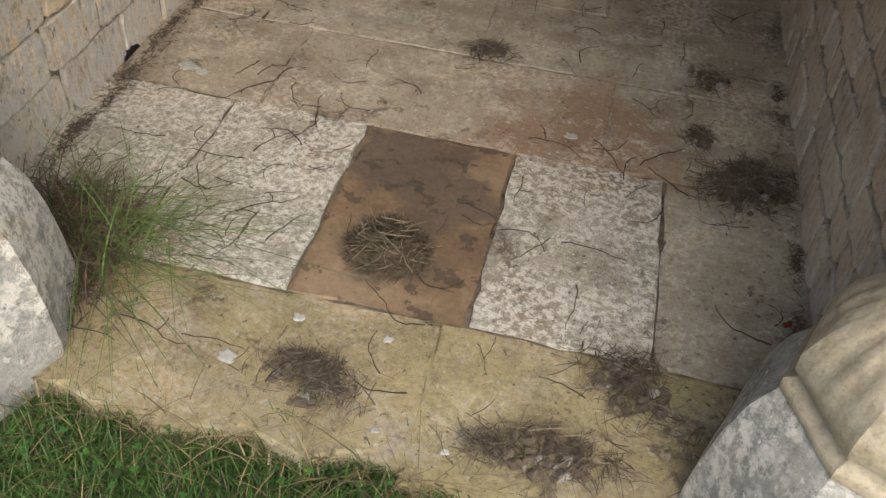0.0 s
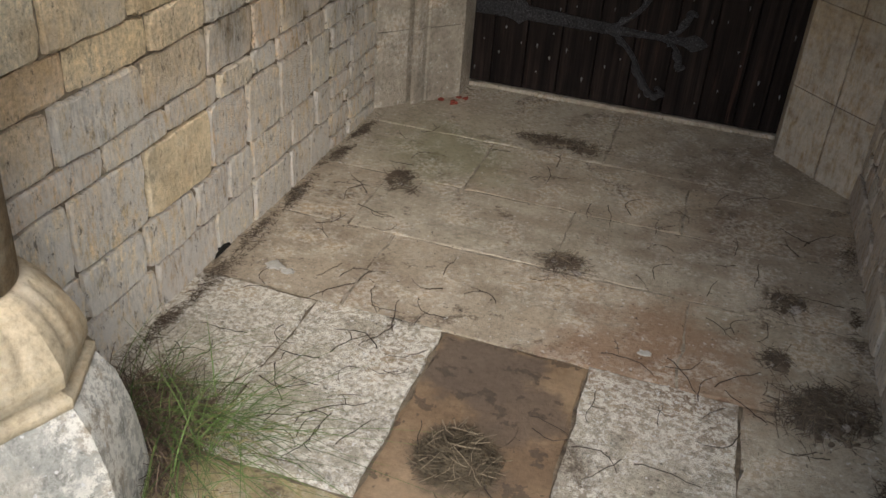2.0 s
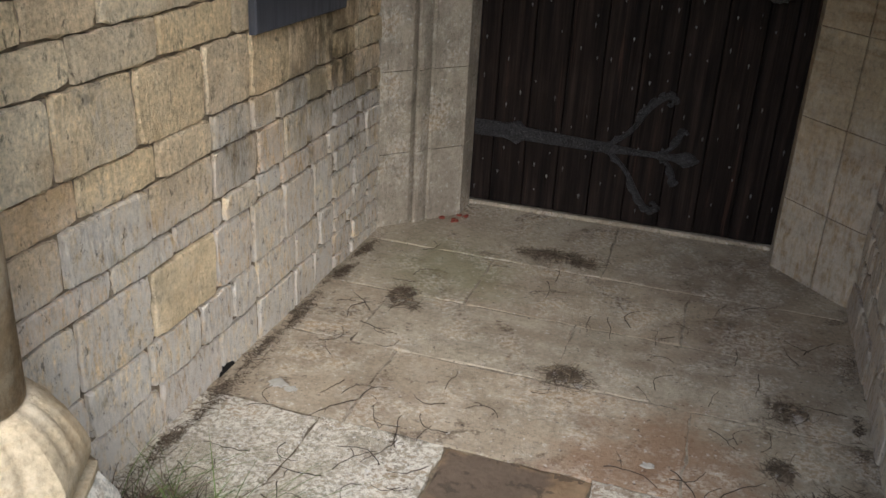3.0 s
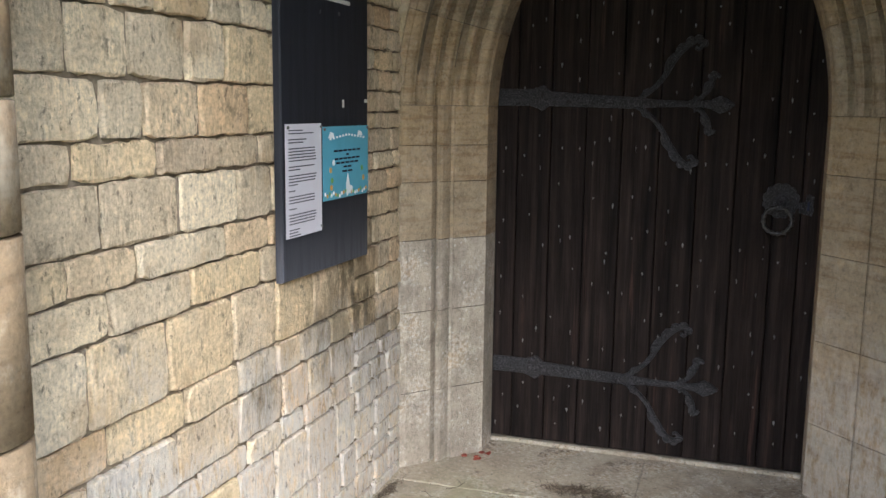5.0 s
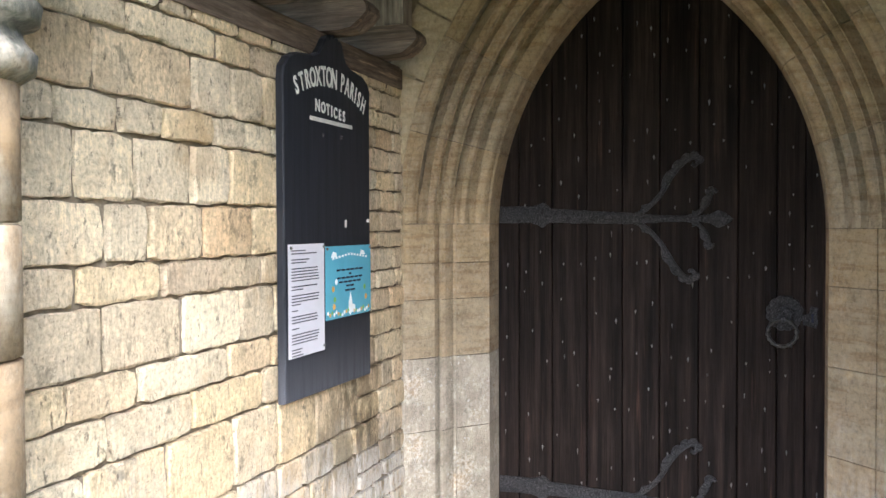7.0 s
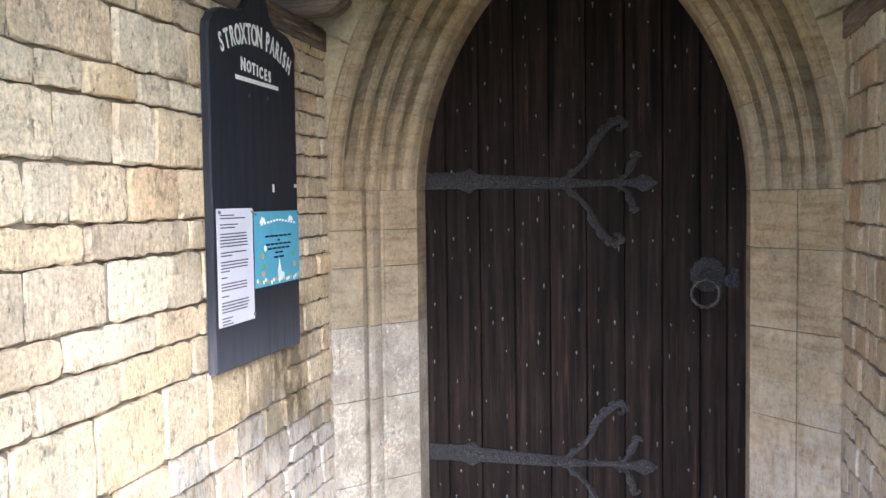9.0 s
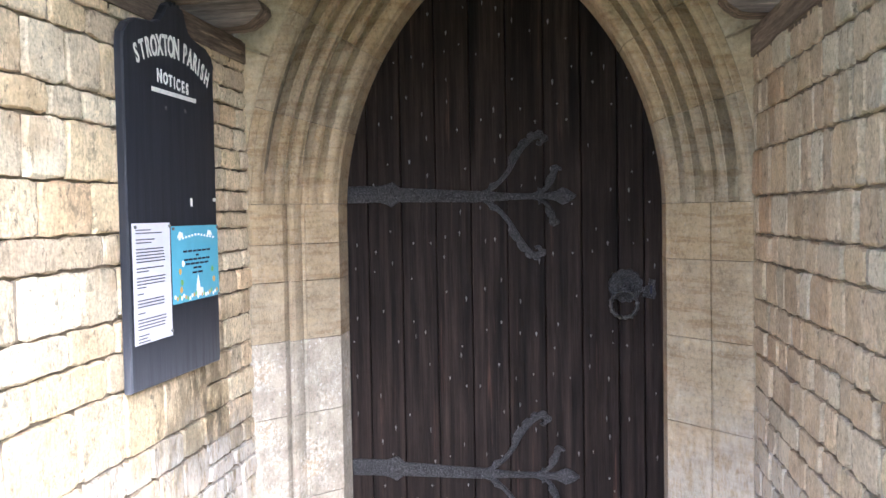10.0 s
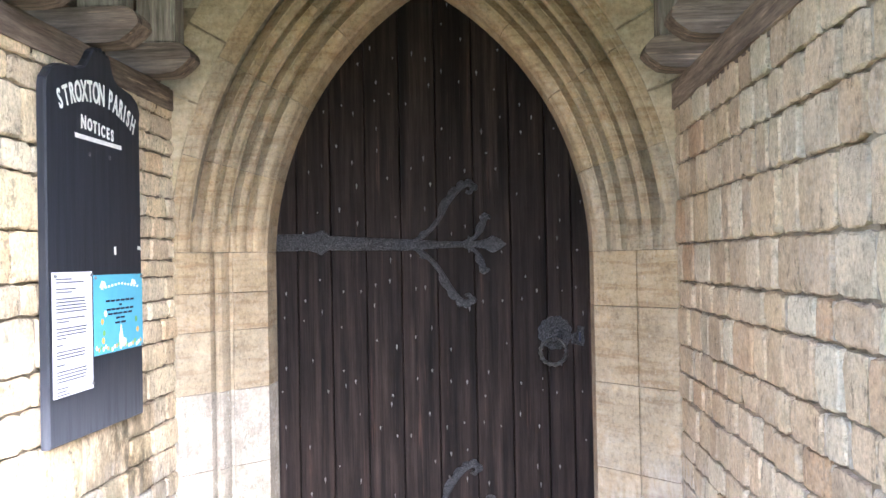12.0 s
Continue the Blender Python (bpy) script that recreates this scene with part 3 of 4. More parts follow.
def gable_stones():
    """A flat outer ring of radial stones round the arch, and coursed rubble above it."""
    d0, d1 = 0.262, 0.405
    for side in (-1, 1):
        cuts = [0.0, 9.0, 22.0, 31.0, 45.0, 1.0]
        for i in range(5):
            outline = []
            for d, order in ((d0, range(7)), (d1, range(6, -1, -1))):
                hi = top_angle(d) - 0.15 if i == 4 else cuts[i + 1] - 0.14
                for k in order:
                    outline.append(arch_point(d, cuts[i] + 0.14 + (hi - cuts[i] - 0.14) * k / 6, side))
            part("ring_stone", prism_bm(outline, "y", FACE + 0.02, FACE - 0.007 - RND.uniform(0, 0.003), 0.003), M_RING, back)
    z = 1.50
    while z < 3.0:
        h = RND.uniform(0.085, 0.15)
        x = -0.45
        while x < 1.66:
            w = RND.uniform(0.14, 0.27)
            far = math.hypot(RAD - min(x + w / 2, 2 * HALF - x - w / 2), z + h / 2 - SPRING) - RAD
            roof_z = 3.18 - abs(x + w / 2 - HALF) * 1.05
            if far > d1 - 0.02 and z + h < roof_z:
                def place(u, v, q):
                    return (u, FACE - q, v)
                ob = new("stone", block_mesh("stone", place, x + 0.005, x + w - 0.005, z + 0.004, z + h - 0.004, 0.02, M_GABLE, 3, 2, 0.004, 0.002, 0.004, 0.002, RND, 0.005))
                adopt(ob, back)
            x += w
        z += h


# depth profile from the door reveal outwards: (d, y)
JAMB_FLAT = [(0.0, -0.012), (0.0, -0.145), (0.012, -0.158), (0.126, -0.288), (0.129, -0.284), (0.133, -0.295), (0.222, -0.392), (0.238, -0.404), (0.260, -0.404)]
JAMB = [(0.0, -0.012), (0.0, -0.145), (0.012, -0.158), (0.094, -0.252), (0.100, -0.242), (0.108, -0.244), (0.113, -0.272), (0.121, -0.296), (0.131, -0.308), (0.141, -0.304), (0.147, -0.284), (0.151, -0.276), (0.157, -0.312), (0.222, -0.392), (0.238, -0.404), (0.260, -0.404)]


def arch_profile(k=1.0):
    prof = [(0.0, -0.012), (0.0, -0.145)]
    def wave(d0, d1, depth, n=6):
        for i in range(n + 1):
            f = i / n
            d = d0 + (d1 - d0) * f
            base = -0.150 - d * 1.06
            prof.append((d + k * depth * 0.7 * math.sin(math.pi * f), base + k * depth * math.sin(math.pi * f)))
    for d0, d1, depth, n in ((0.006, 0.040, -0.012, 6), (0.043, 0.062, 0.032, 5), (0.064, 0.084, -0.012, 5), (0.086, 0.106, 0.036, 5), (0.110, 0.136, -0.015, 6),
                             (0.138, 0.151, 0.028, 4), (0.154, 0.173, -0.012, 5), (0.176, 0.206, 0.058, 6), (0.209, 0.235, -0.011, 5)):
        wave(d0, d1, depth, n)
    prof += [(0.238, -0.404), (0.260, -0.404)]
    return prof


def sweep(profile, stations, name, mat, parent, label=""):
    """Carries a profile over stations, each a function d -> (x, z)."""
    bm = bmesh.new()
    rows = []
    for n, st in enumerate(stations):
        line = profile[n] if isinstance(profile[0], list) else profile
        rows.append([bm.verts.new((st(d)[0], y, st(d)[1])) for d, y in line])
    for r0, r1 in zip(rows, rows[1:]):
        for k in range(len(r0) - 1):
            bm.faces.new((r0[k], r0[k + 1], r1[k + 1], r1[k]))
    for r in (rows[0], rows[-1]):
        back_a = bm.verts.new((r[0].co.x, -0.012, r[0].co.z))
        back_b = bm.verts.new((r[-1].co.x, -0.012, r[-1].co.z))
        bm.faces.new([back_a, *r, back_b])
    bmesh.ops.recalc_face_normals(bm, faces=bm.faces[:])
    ob = part(name, bm, mat, parent, label)
    return ob


doorway = thing("door_surround", (HALF, -0.2, 0), "moulded pointed limestone arch with splayed jambs", "doorway", kind="structure")


def surround():
    gap = 0.0012
    west = [0.0, 0.28, 0.58, 0.842, 1.05, 1.18, 1.32]
    east = [0.0, 0.26, 0.55, 0.845, 1.11, 1.30]
    for side, zs in ((-1, west), (1, east)):
        for i, (a, b2) in enumerate(zip(zs, zs[1:])):
            def st(z):
                def f(d):
                    return (-d if side < 0 else 2 * HALF + d), z
                return f
            mat = M_REPAIR if side < 0 and b2 < 0.9 else M_ASHLAR
            sweep(JAMB if side < 0 else JAMB_FLAT, [st(a + gap), st(b2 - gap)], "jamb_stone", mat, doorway, "pale grey patched jamb stone" if mat is M_REPAIR else "")
        cuts = [math.degrees(math.asin((zs[-1] - SPRING) / RAD)), 15.0, 29.0, 43.0, 1.0]
        profs = [[arch_profile(min(1.0, max(0.0, ((cuts[i] + (cuts[i + 1] - cuts[i]) * k / 8) + 1.0) / 9.0)) if i < 2 else 1.0) for k in range(9)] for i in range(4)]
        for i in range(4):
            st_list = []
            for k in range(9):
                f = k / 8

                def sta(d, f=f, i=i):
                    lo = (math.degrees(math.asin((zs[-1] + gap - SPRING) / (RAD + d))) if i == 0 else cuts[i] + 0.06)
                    hi = cuts[i + 1] - 0.06 if i < 3 else top_angle(d) - 0.05
                    return arch_point(d, lo + (hi - lo) * f, side)
                st_list.append(sta)
            sweep(profs[i], st_list, "voussoir", M_ASHLAR, doorway)


surround()


def surround_core():
    prof = [(0.005, -0.010), (0.005, -0.10), (0.062, -0.13), (0.10, -0.195), (0.130, -0.23), (0.17, -0.25), (0.21, -0.28), (0.255, -0.37)]
    for side in (-1, 1):
        st = [lambda d, z=z: ((-d if side < 0 else 2 * HALF + d), z) for z in (0.0, SPRING)]
        st += [lambda d, f=f: arch_point(d, top_angle(d) * f / 12, side) for f in range(1, 13)]
        sweep(prof, st, "bedding", M_MORTAR_PALE, doorway, "dark mortar between the jamb stones")


surround_core()


# ---- the door ----
door = thing("door_1", (HALF, 0.03, 0), "closed dark brown boarded oak church door with iron strap hinges", "door", kind="structure")


def edge_z(x):
    """The arch's height over x for the door's own outline, a little inside the rebate."""
    xx = x if x < HALF else 2 * HALF - x
    r = RAD + 0.02
    return SPRING + math.sqrt(max(0.0, r * r - (RAD - xx) ** 2)) if xx > -0.02 else SPRING


def door_boards():
    xs = [-0.02, 0.078, 0.206, 0.337, 0.468, 0.602, 0.739, 0.872, 1.003, 1.095, 1.178]
    for a, b2 in zip(xs, xs[1:]):
        g = 0.0018
        y0 = RND.uniform(-0.003, 0.003)
        n = 5
        top = [(a + g + (b2 - a - 2 * g) * i / n) for i in range(n + 1)]
        outline = [(a + g, 0.022), (b2 - g, 0.022)] + [(x, edge_z(x)) for x in reversed(top)]
        part("board", prism_bm(outline, "y", 0.05, y0, 0.0025), M_DOOR, door)
    part("backing", box_bm(-0.02, 1.178, 0.05, 0.08, 0.0, 2.3), M_DOOR, door)


door_boards()


def nail_mesh():
    v = [(-0.0042, 0, 0.002), (0, 0, -0.010), (0.0042, 0, 0.002), (0, 0, 0.007), (0, -0.005, 0.001)]
    return mesh_of("nail", v, [(0, 1, 4), (1, 2, 4), (2, 3, 4), (3, 0, 4)], M_NAIL)


def door_nails():
    me = nail_mesh()
    xs = [0.028, 0.115, 0.172, 0.240, 0.305, 0.372, 0.435, 0.505, 0.570, 0.640, 0.705, 0.775, 0.838, 0.910, 0.970, 1.045, 1.12]
    for k, x in enumerate(xs):
        z = 0.10 + 0.06 * (k % 3)
        while z < edge_z(x) - 0.05:
            ob = new("nail", me)
            adopt(ob, door)
            ob.location = (x + RND.uniform(-0.016, 0.016), -0.004, z + RND.uniform(-0.03, 0.03))
            ob.scale = (RND.uniform(0.5, 1.1), 0.8, RND.uniform(0.5, 1.5))
            z += RND.choice((0.085, 0.13, 0.17, 0.24, 0.31))


door_nails()


def ribbon(pts, widths, y0, y1, ridge=0.004):
    """A forged bar along points (x, z) with half widths; flat at y0, raised along its middle to y1."""
    bm = bmesh.new()
    rows = []
    n = len(pts)
    for i, (x, z) in enumerate(pts):
        a, b2 = pts[max(0, i - 1)], pts[min(n - 1, i + 1)]
        dx, dz = b2[0] - a[0], b2[1] - a[1]
        l = math.hypot(dx, dz) or 1
        nx, nz = -dz / l, dx / l
        w = widths[i] if isinstance(widths, (list, tuple)) else widths
        wl, wr = w if isinstance(w, tuple) else (w, w)
        rows.append([bm.verts.new((x + nx * s * (wl if s < 0 else wr), y, z + nz * s * (wl if s < 0 else wr))) for s, y in ((-1, y0), (-0.92, y1 + ridge), (-0.3, y1), (0.3, y1), (0.92, y1 + ridge), (1, y0))])
    for r0, r1 in zip(rows, rows[1:]):
        for k in range(5):
            bm.faces.new((r0[k], r0[k + 1], r1[k + 1], r1[k]))
    bm.faces.new(rows[0])
    bm.faces.new(rows[-1])
    bmesh.ops.recalc_face_normals(bm, faces=bm.faces[:])
    return bm


def curve_pts(ctrl, n):
    """A smooth line through the control points."""
    out = []
    m = len(ctrl)
    for i in range(n + 1):
        f = i / n * (m - 1)
        k = min(int(f), m - 2)
        t = f - k
        p = [Vector((*ctrl[min(max(j, 0), m - 1)], 0)) for j in (k - 1, k, k + 1, k + 2)]
        q = 0.5 * ((2 * p[1]) + (p[2] - p[0]) * t + (2 * p[0] - 5 * p[1] + 4 * p[2] - p[3]) * t * t + (3 * p[1] - p[0] - 3 * p[2] + p[3]) * t ** 3)
        out.append((q.x, q.y))
    return out


def hinge(zc, droop):
    """An iron strap with a collar, two leafy arms and a fleur at its tip, centred on the height zc."""
    first = part("hinge", ribbon([(0.002, zc + 0.004), (0.14, zc + 0.004)], 0.032, 0.0, -0.010), M_IRON, door, "black wrought-iron strap hinge")

    def sub(name, bm):
        me = bpy.data.meshes.new(name)
        bm.to_mesh(me)
        bm.free()
        me.materials.append(M_IRON)
        return part_mesh(name, me, first)
    d = droop
    sub("collar", ribbon([(0.125, zc + 0.003), (0.150, zc + 0.003), (0.170, zc + 0.002), (0.178, zc + 0.002), (0.200, zc)], [0.030, 0.038, 0.048, 0.044, 0.026], 0.0, -0.016))
    sub("strap", ribbon([(0.19, zc), (0.49, zc - 0.006 - d), (0.60, zc - 0.008 - d), (0.72, zc - 0.008 - d)], [0.027, 0.021, 0.013, 0.010], 0.0, -0.012))

    def leaf(ctrl, base, tip, teeth, name, outer=1):
        n = 72
        pts = curve_pts(ctrl, n)
        w = []
        for i in range(n + 1):
            f = i / n
            body = 0.72 * base + (tip - 0.72 * base) * f + 0.003 * math.sin(math.pi * min(1, f * 1.1))
            lobe = 0.0
            if 0.30 < f < 0.80:
                lobe = 0.003 + 0.011 * abs(math.sin((f - 0.30) * teeth * math.pi / 0.50)) ** 0.6
            elif 0.10 < f < 0.18:
                lobe = 0.012 * (1 - abs(f - 0.14) / 0.04)
            body = max(0.003, body)
            w.append((body, body + lobe) if outer > 0 else (body + lobe, body))
        sub(name, ribbon(pts, w, 0.0, -0.010))
    leaf([(0.49, zc - 0.002 - d), (0.545, zc + 0.022 - d), (0.60, zc + 0.075 - d), (0.645, zc + 0.15 - d), (0.685, zc + 0.195 - d), (0.716, zc + 0.212 - d), (0.734, zc + 0.200 - d), (0.726, zc + 0.182 - d), (0.712, zc + 0.188 - d)], 0.010, 0.006, 5, "upper_arm")
    leaf([(0.49, zc - 0.012 - d), (0.545, zc - 0.035 - d), (0.60, zc - 0.09 - d), (0.640, zc - 0.155 - d), (0.675, zc - 0.205 - d), (0.702, zc - 0.222 - d), (0.722, zc - 0.212 - d), (0.716, zc - 0.194 - d), (0.702, zc - 0.198 - d)], 0.010, 0.006, 5, "lower_arm", -1)
    leaf([(0.70, zc - 0.002 - d), (0.735, zc + 0.012 - d), (0.765, zc + 0.045 - d), (0.778, zc + 0.078 - d), (0.790, zc + 0.094 - d), (0.800, zc + 0.084 - d)], 0.008, 0.006, 2, "upper_curl")
    leaf([(0.70, zc - 0.014 - d), (0.735, zc - 0.028 - d), (0.762, zc - 0.060 - d), (0.772, zc - 0.092 - d), (0.782, zc - 0.108 - d), (0.792, zc - 0.098 - d)], 0.008, 0.006, 2, "lower_curl", -1)
    sub("fleur_tip", ribbon([(0.715, zc - 0.008 - d), (0.735, zc - 0.008 - d), (0.775, zc - 0.009 - d), (0.805, zc - 0.010 - d), (0.822, zc - 0.010 - d), (0.835, zc - 0.010 - d), (0.855, zc - 0.010 - d)], [0.018, 0.010, 0.016, 0.032, 0.026, 0.018, 0.003], 0.0, -0.016))
    for x in (0.04, 0.10, 0.24, 0.33, 0.42):
        bm = bmesh.new()
        bmesh.ops.create_uvsphere(bm, u_segments=8, v_segments=5, radius=0.008, matrix=Matrix.Translation((x, -0.012, zc - 0.002)) @ Matrix.Diagonal((1, 0.6, 1, 1)))
        sub("rivet", bm)


hinge(1.350, 0.006)
hinge(0.314, 0.004)


def torus_bm(cx, cy, cz, r, tube, n=32, m=8, twist=0.0, plane="xz"):
    bm = bmesh.new()
    rows = []
    for i in range(n):
        a = 2 * math.pi * i / n
        rr = tube * (1 + twist * math.sin(i * 2 * math.pi / 4))
        row = []
        for j in range(m):
            b2 = 2 * math.pi * j / m
            rad = r + rr * math.cos(b2)
            row.append(bm.verts.new((cx + rad * math.cos(a), cy + rr * math.sin(b2), cz + rad * math.sin(a))))
        rows.append(row)
    for i in range(n):
        for j in range(m):
            bm.faces.new((rows[i][j], rows[(i + 1) % n][j], rows[(i + 1) % n][(j + 1) % m], rows[i][(j + 1) % m]))
    bmesh.ops.recalc_face_normals(bm, faces=bm.faces[:])
    return bm


def ring_handle():
    cx, cz = 1.028, 1.005
    n = 48
    outline = []
    for i in range(n):
        a = 2 * math.pi * i / n
        r = 0.058 + 0.005 * abs(math.sin(a * 6))
        outline.append((cx + r * math.cos(a), cz + r * math.sin(a)))
    plate = part("handle_plate", prism_bm(outline, "y", 0.0, -0.009, 0.003), M_IRON, door, "scalloped iron rose plate")
    for name, bm in (("ring", torus_bm(1.019, -0.045, 0.940, 0.047, 0.0062, 64, 8, 0.30)),
                     ("boss", torus_bm(cx, -0.012, cz - 0.002, 0.017, 0.010, 24, 8)),
                     ("staple", box_bm(1.010, 1.034, -0.052, 0.0, 0.976, 0.998, 0.005))):
        me = bpy.data.meshes.new(name)
        bm.to_mesh(me)
        bm.free()
        me.materials.append(M_WORN_LIT_IRON if name == "ring" else M_IRON)
        me.polygons.foreach_set("use_smooth", [True] * len(me.polygons))
        part_mesh(name, me, plate, "twisted worn iron ring, its highlights put into a paler colour" if name == "ring" else "")
    o = [(1.088, 0.965), (1.110, 0.960), (1.130, 0.955), (1.136, 0.975), (1.132, 0.995), (1.136, 1.025), (1.112, 1.030), (1.108, 1.005), (1.088, 1.000)]
    lock = part("keyhole_plate", prism_bm(o, "y", 0.0, -0.008, 0.002), M_IRON, door, "iron keyhole plate")
    me = mesh_of("keyhole", [(1.118 + 0.005 * math.cos(a / 4 * math.pi), -0.0095, 1.000 + 0.006 * math.sin(a / 4 * math.pi)) for a in range(8)] + [(1.115, -0.0095, 0.996), (1.121, -0.0095, 0.996), (1.122, -0.0095, 0.975), (1.114, -0.0095, 0.975)], [tuple(range(8)), (8, 9, 10, 11)], M_INK_DARK)
    part_mesh("keyhole", me, lock)


ring_handle()
part("threshold_strip", box_bm(-0.01, 1.17, -0.006, 0.03, -0.02, 0.014, 0.003), M_FLAG, door, "pale worn sill strip")

# ---- roof timbers ----
plate_w = part("wall_plate", box_bm(-0.40, -0.234, -2.45, -0.412, 1.776, 1.864, 0.010, 2), M_BEAM, None)
tagged(plate_w, "weathered brown timber wall plate on the stone wall", "roof beam")
plate_e = part("wall_plate", box_bm(1.388, 1.56, -2.45, -0.412, 1.735, 1.835, 0.010, 2), M_BEAM, None)
tagged(plate_e, "weathered brown timber wall plate on the stone wall", "roof beam")


def sole_outline(x0, x1, z0, z1):
    """A beam seen from its side, with a rounded, nosed end at x1."""
    s = 1 if x1 > x0 else -1
    h = z1 - z0
    pts = [(x0, z0)]
    for back, up in ((0.085, 0.0), (0.05, 0.06), (0.018, 0.30), (0.0, 0.52), (0.004, 0.72), (0.022, 0.93), (0.04, 1.0)):
        pts.append((x1 - s * back, z0 + h * up))
    pts.append((x0, z1))
    return pts


def roof():
    for y in (-0.59, -0.99, -1.40, -1.81, -2.22):
        for side in (0, 1):
            z = 1.864 if side == 0 else 1.835
            x0, x1 = (-0.42, -0.10) if side == 0 else (1.58, 1.27)
            t = thing("roof_bracket", (x0, y, z), "weathered timber sole piece with an upright strut under the porch roof", "roof timber", "roof brackets")
            part("sole_piece", prism_bm(sole_outline(x0, x1, z, z + 0.095), "y", y - 0.055, y + 0.055, 0.010), M_SOLE, t)
            pa, pb = (-0.27, -0.150) if side == 0 else (1.315, 1.43)
            part("strut", box_bm(pa, pb, y - 0.045, y + 0.045, z + 0.095, z + 0.50, 0.006), M_POST, t)
            xa, za = (-0.42, z + 0.095) if side == 0 else (1.58, z + 0.095)
            xb, zb = HALF, 3.10
            k = 0.10
            part("rafter", prism_bm([(xa, za), (xb, zb), (xb, zb + k), (xa, za + k)], "y", y - 0.045, y + 0.045), M_BEAM, t)
    for side in (0, 1):
        z = 1.864 if side == 0 else 1.835
        xa = -0.50 if side == 0 else 1.66
        za = z + 0.10
        o = [(xa, za + 0.02), (HALF, 3.22), (HALF, 3.26), (xa, za + 0.06)]
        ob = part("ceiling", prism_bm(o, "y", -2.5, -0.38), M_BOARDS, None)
        tagged(ob, "dark boarded underside of the porch roof", "ceiling", kind="structure")


roof()


def porch_front():
    """Unseen plain gable added over the open porch front; its pointed opening blocks high sky."""
    a, b2, z0 = -0.20, 1.46, 1.86
    w = b2 - a
    arch = [(a, z0)]
    for i in range(1, 13):
        q = radians(60 * i / 12)
        arch.append((b2 - w * math.cos(q), z0 + w * 0.37 * math.sin(q)))
    arch += [(a + b2 - x, z) for x, z in arch[-2::-1]]
    ring = [(-0.66, z0)] + arch + [(1.82, z0), (1.82, 2.05), (HALF, 3.45), (-0.66, 2.05)]
    ob = part("wall_south", prism_bm(ring, "y", -2.62, -2.34), M_GABLE, None)
    tagged(ob, "unseen plain stone gable added over the open porch front to block sky", "wall", kind="structure")
    # Unseen piers added below the gable, cutting light from the sides.
    for x0, x1 in ((-0.66, -0.26), (1.52, 1.82)):
        ob = part("wall_pier", box_bm(x0, x1, -2.55, -2.31, -0.2, z0), M_GABLE, None)
        tagged(ob, "unseen plain stone pier added beside the porch column to cut light", "wall", kind="structure")


porch_front()

# ---- porch columns ----


def lathe_bm(cx, cy, rings, n=24, shape=None, facets=0):
    bm = bmesh.new()
    rows = []
    for r, z in rings:
        row = []
        for i in range(n):
            a = 2 * math.pi * i / n
            k = shape(a, z) if shape else 1.0
            row.append(bm.verts.new((cx + r * k * math.cos(a), cy + r * k * math.sin(a), z)))
        rows.append(row)
    for r0, r1 in zip(rows, rows[1:]):
        for i in range(n):
            bm.faces.new((r0[i], r0[(i + 1) % n], r1[(i + 1) % n], r1[i]))
    bm.faces.new(rows[0])
    bm.faces.new(rows[-1])
    bmesh.ops.recalc_face_normals(bm, faces=bm.faces[:])
    if facets:
        for r0, r1 in zip(rows, rows[1:]):
            for i in range(0, n, n // facets):
                e = bm.edges.get((r0[i], r1[i]))
                e.smooth = False
    return bm


def octagon(a, z):
    f = a % (math.pi / 4) - math.pi / 8
    sharp = 1 / math.cos(f) * math.cos(math.pi / 8)
    return sharp * (1 + 0.012 * noise.noise(Vector((math.cos(a) * 3, math.sin(a) * 3, z * 9))))


def leafy(a, z):
    """Octagonal at the foot, round at the top, with spurs at the corners and paired grooves in each face."""
    f = a % (math.pi / 4) - math.pi / 8
    round_off = max(0.0, min(1.0, (z - 0.37) / 0.10))
    k = (1 - round_off) / math.cos(f) * math.cos(math.pi / 8) + round_off * 0.97
    groove = max(0.0, 1 - abs(abs(f) - 0.11) / 0.05) * max(0.0, min(1.0, (z - 0.36) / 0.04))
    return k - 0.075 * groove + 0.012 * noise.noise(Vector((math.cos(a) * 5, math.sin(a) * 5, z * 14)))


def column(cx, cy, label):
    t = thing("column", (cx, cy, 0), label, "column", "porch columns")
    part("plinth", lathe_bm(cx, cy, [(0.255, -0.15), (0.253, 0.03), (0.247, 0.10), (0.236, 0.18), (0.216, 0.25), (0.19, 0.295), (0.175, 0.305)], 48, octagon, 8), M_PLINTH, t, "octagonal plinth crusted with white lichen", True)
    part("base", lathe_bm(cx, cy, [(0.185, 0.29), (0.192, 0.300), (0.192, 0.318), (0.172, 0.326), (0.184, 0.338), (0.184, 0.365), (0.176, 0.39), (0.163, 0.42), (0.148, 0.442), (0.132, 0.46), (0.118, 0.474), (0.105, 0.48)], 96, leafy, 8), M_SHAFT, t, "carved leafy base of tan stone", True)
    zs = [0.48, 0.83, 1.13, 1.32, 1.52]
    for a, b2 in zip(zs, zs[1:]):
        part("drum", lathe_bm(cx, cy, [(0.094, a + 0.001), (0.1, a + 0.004), (0.1, b2 - 0.004), (0.094, b2 - 0.001)], 32), M_DRUM_SHADED, t, "", True)
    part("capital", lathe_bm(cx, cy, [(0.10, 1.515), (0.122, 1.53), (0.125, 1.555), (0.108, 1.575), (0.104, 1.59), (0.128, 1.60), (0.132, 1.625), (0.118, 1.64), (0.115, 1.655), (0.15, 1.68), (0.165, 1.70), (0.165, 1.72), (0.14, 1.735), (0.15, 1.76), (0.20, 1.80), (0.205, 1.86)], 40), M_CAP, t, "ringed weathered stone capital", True)


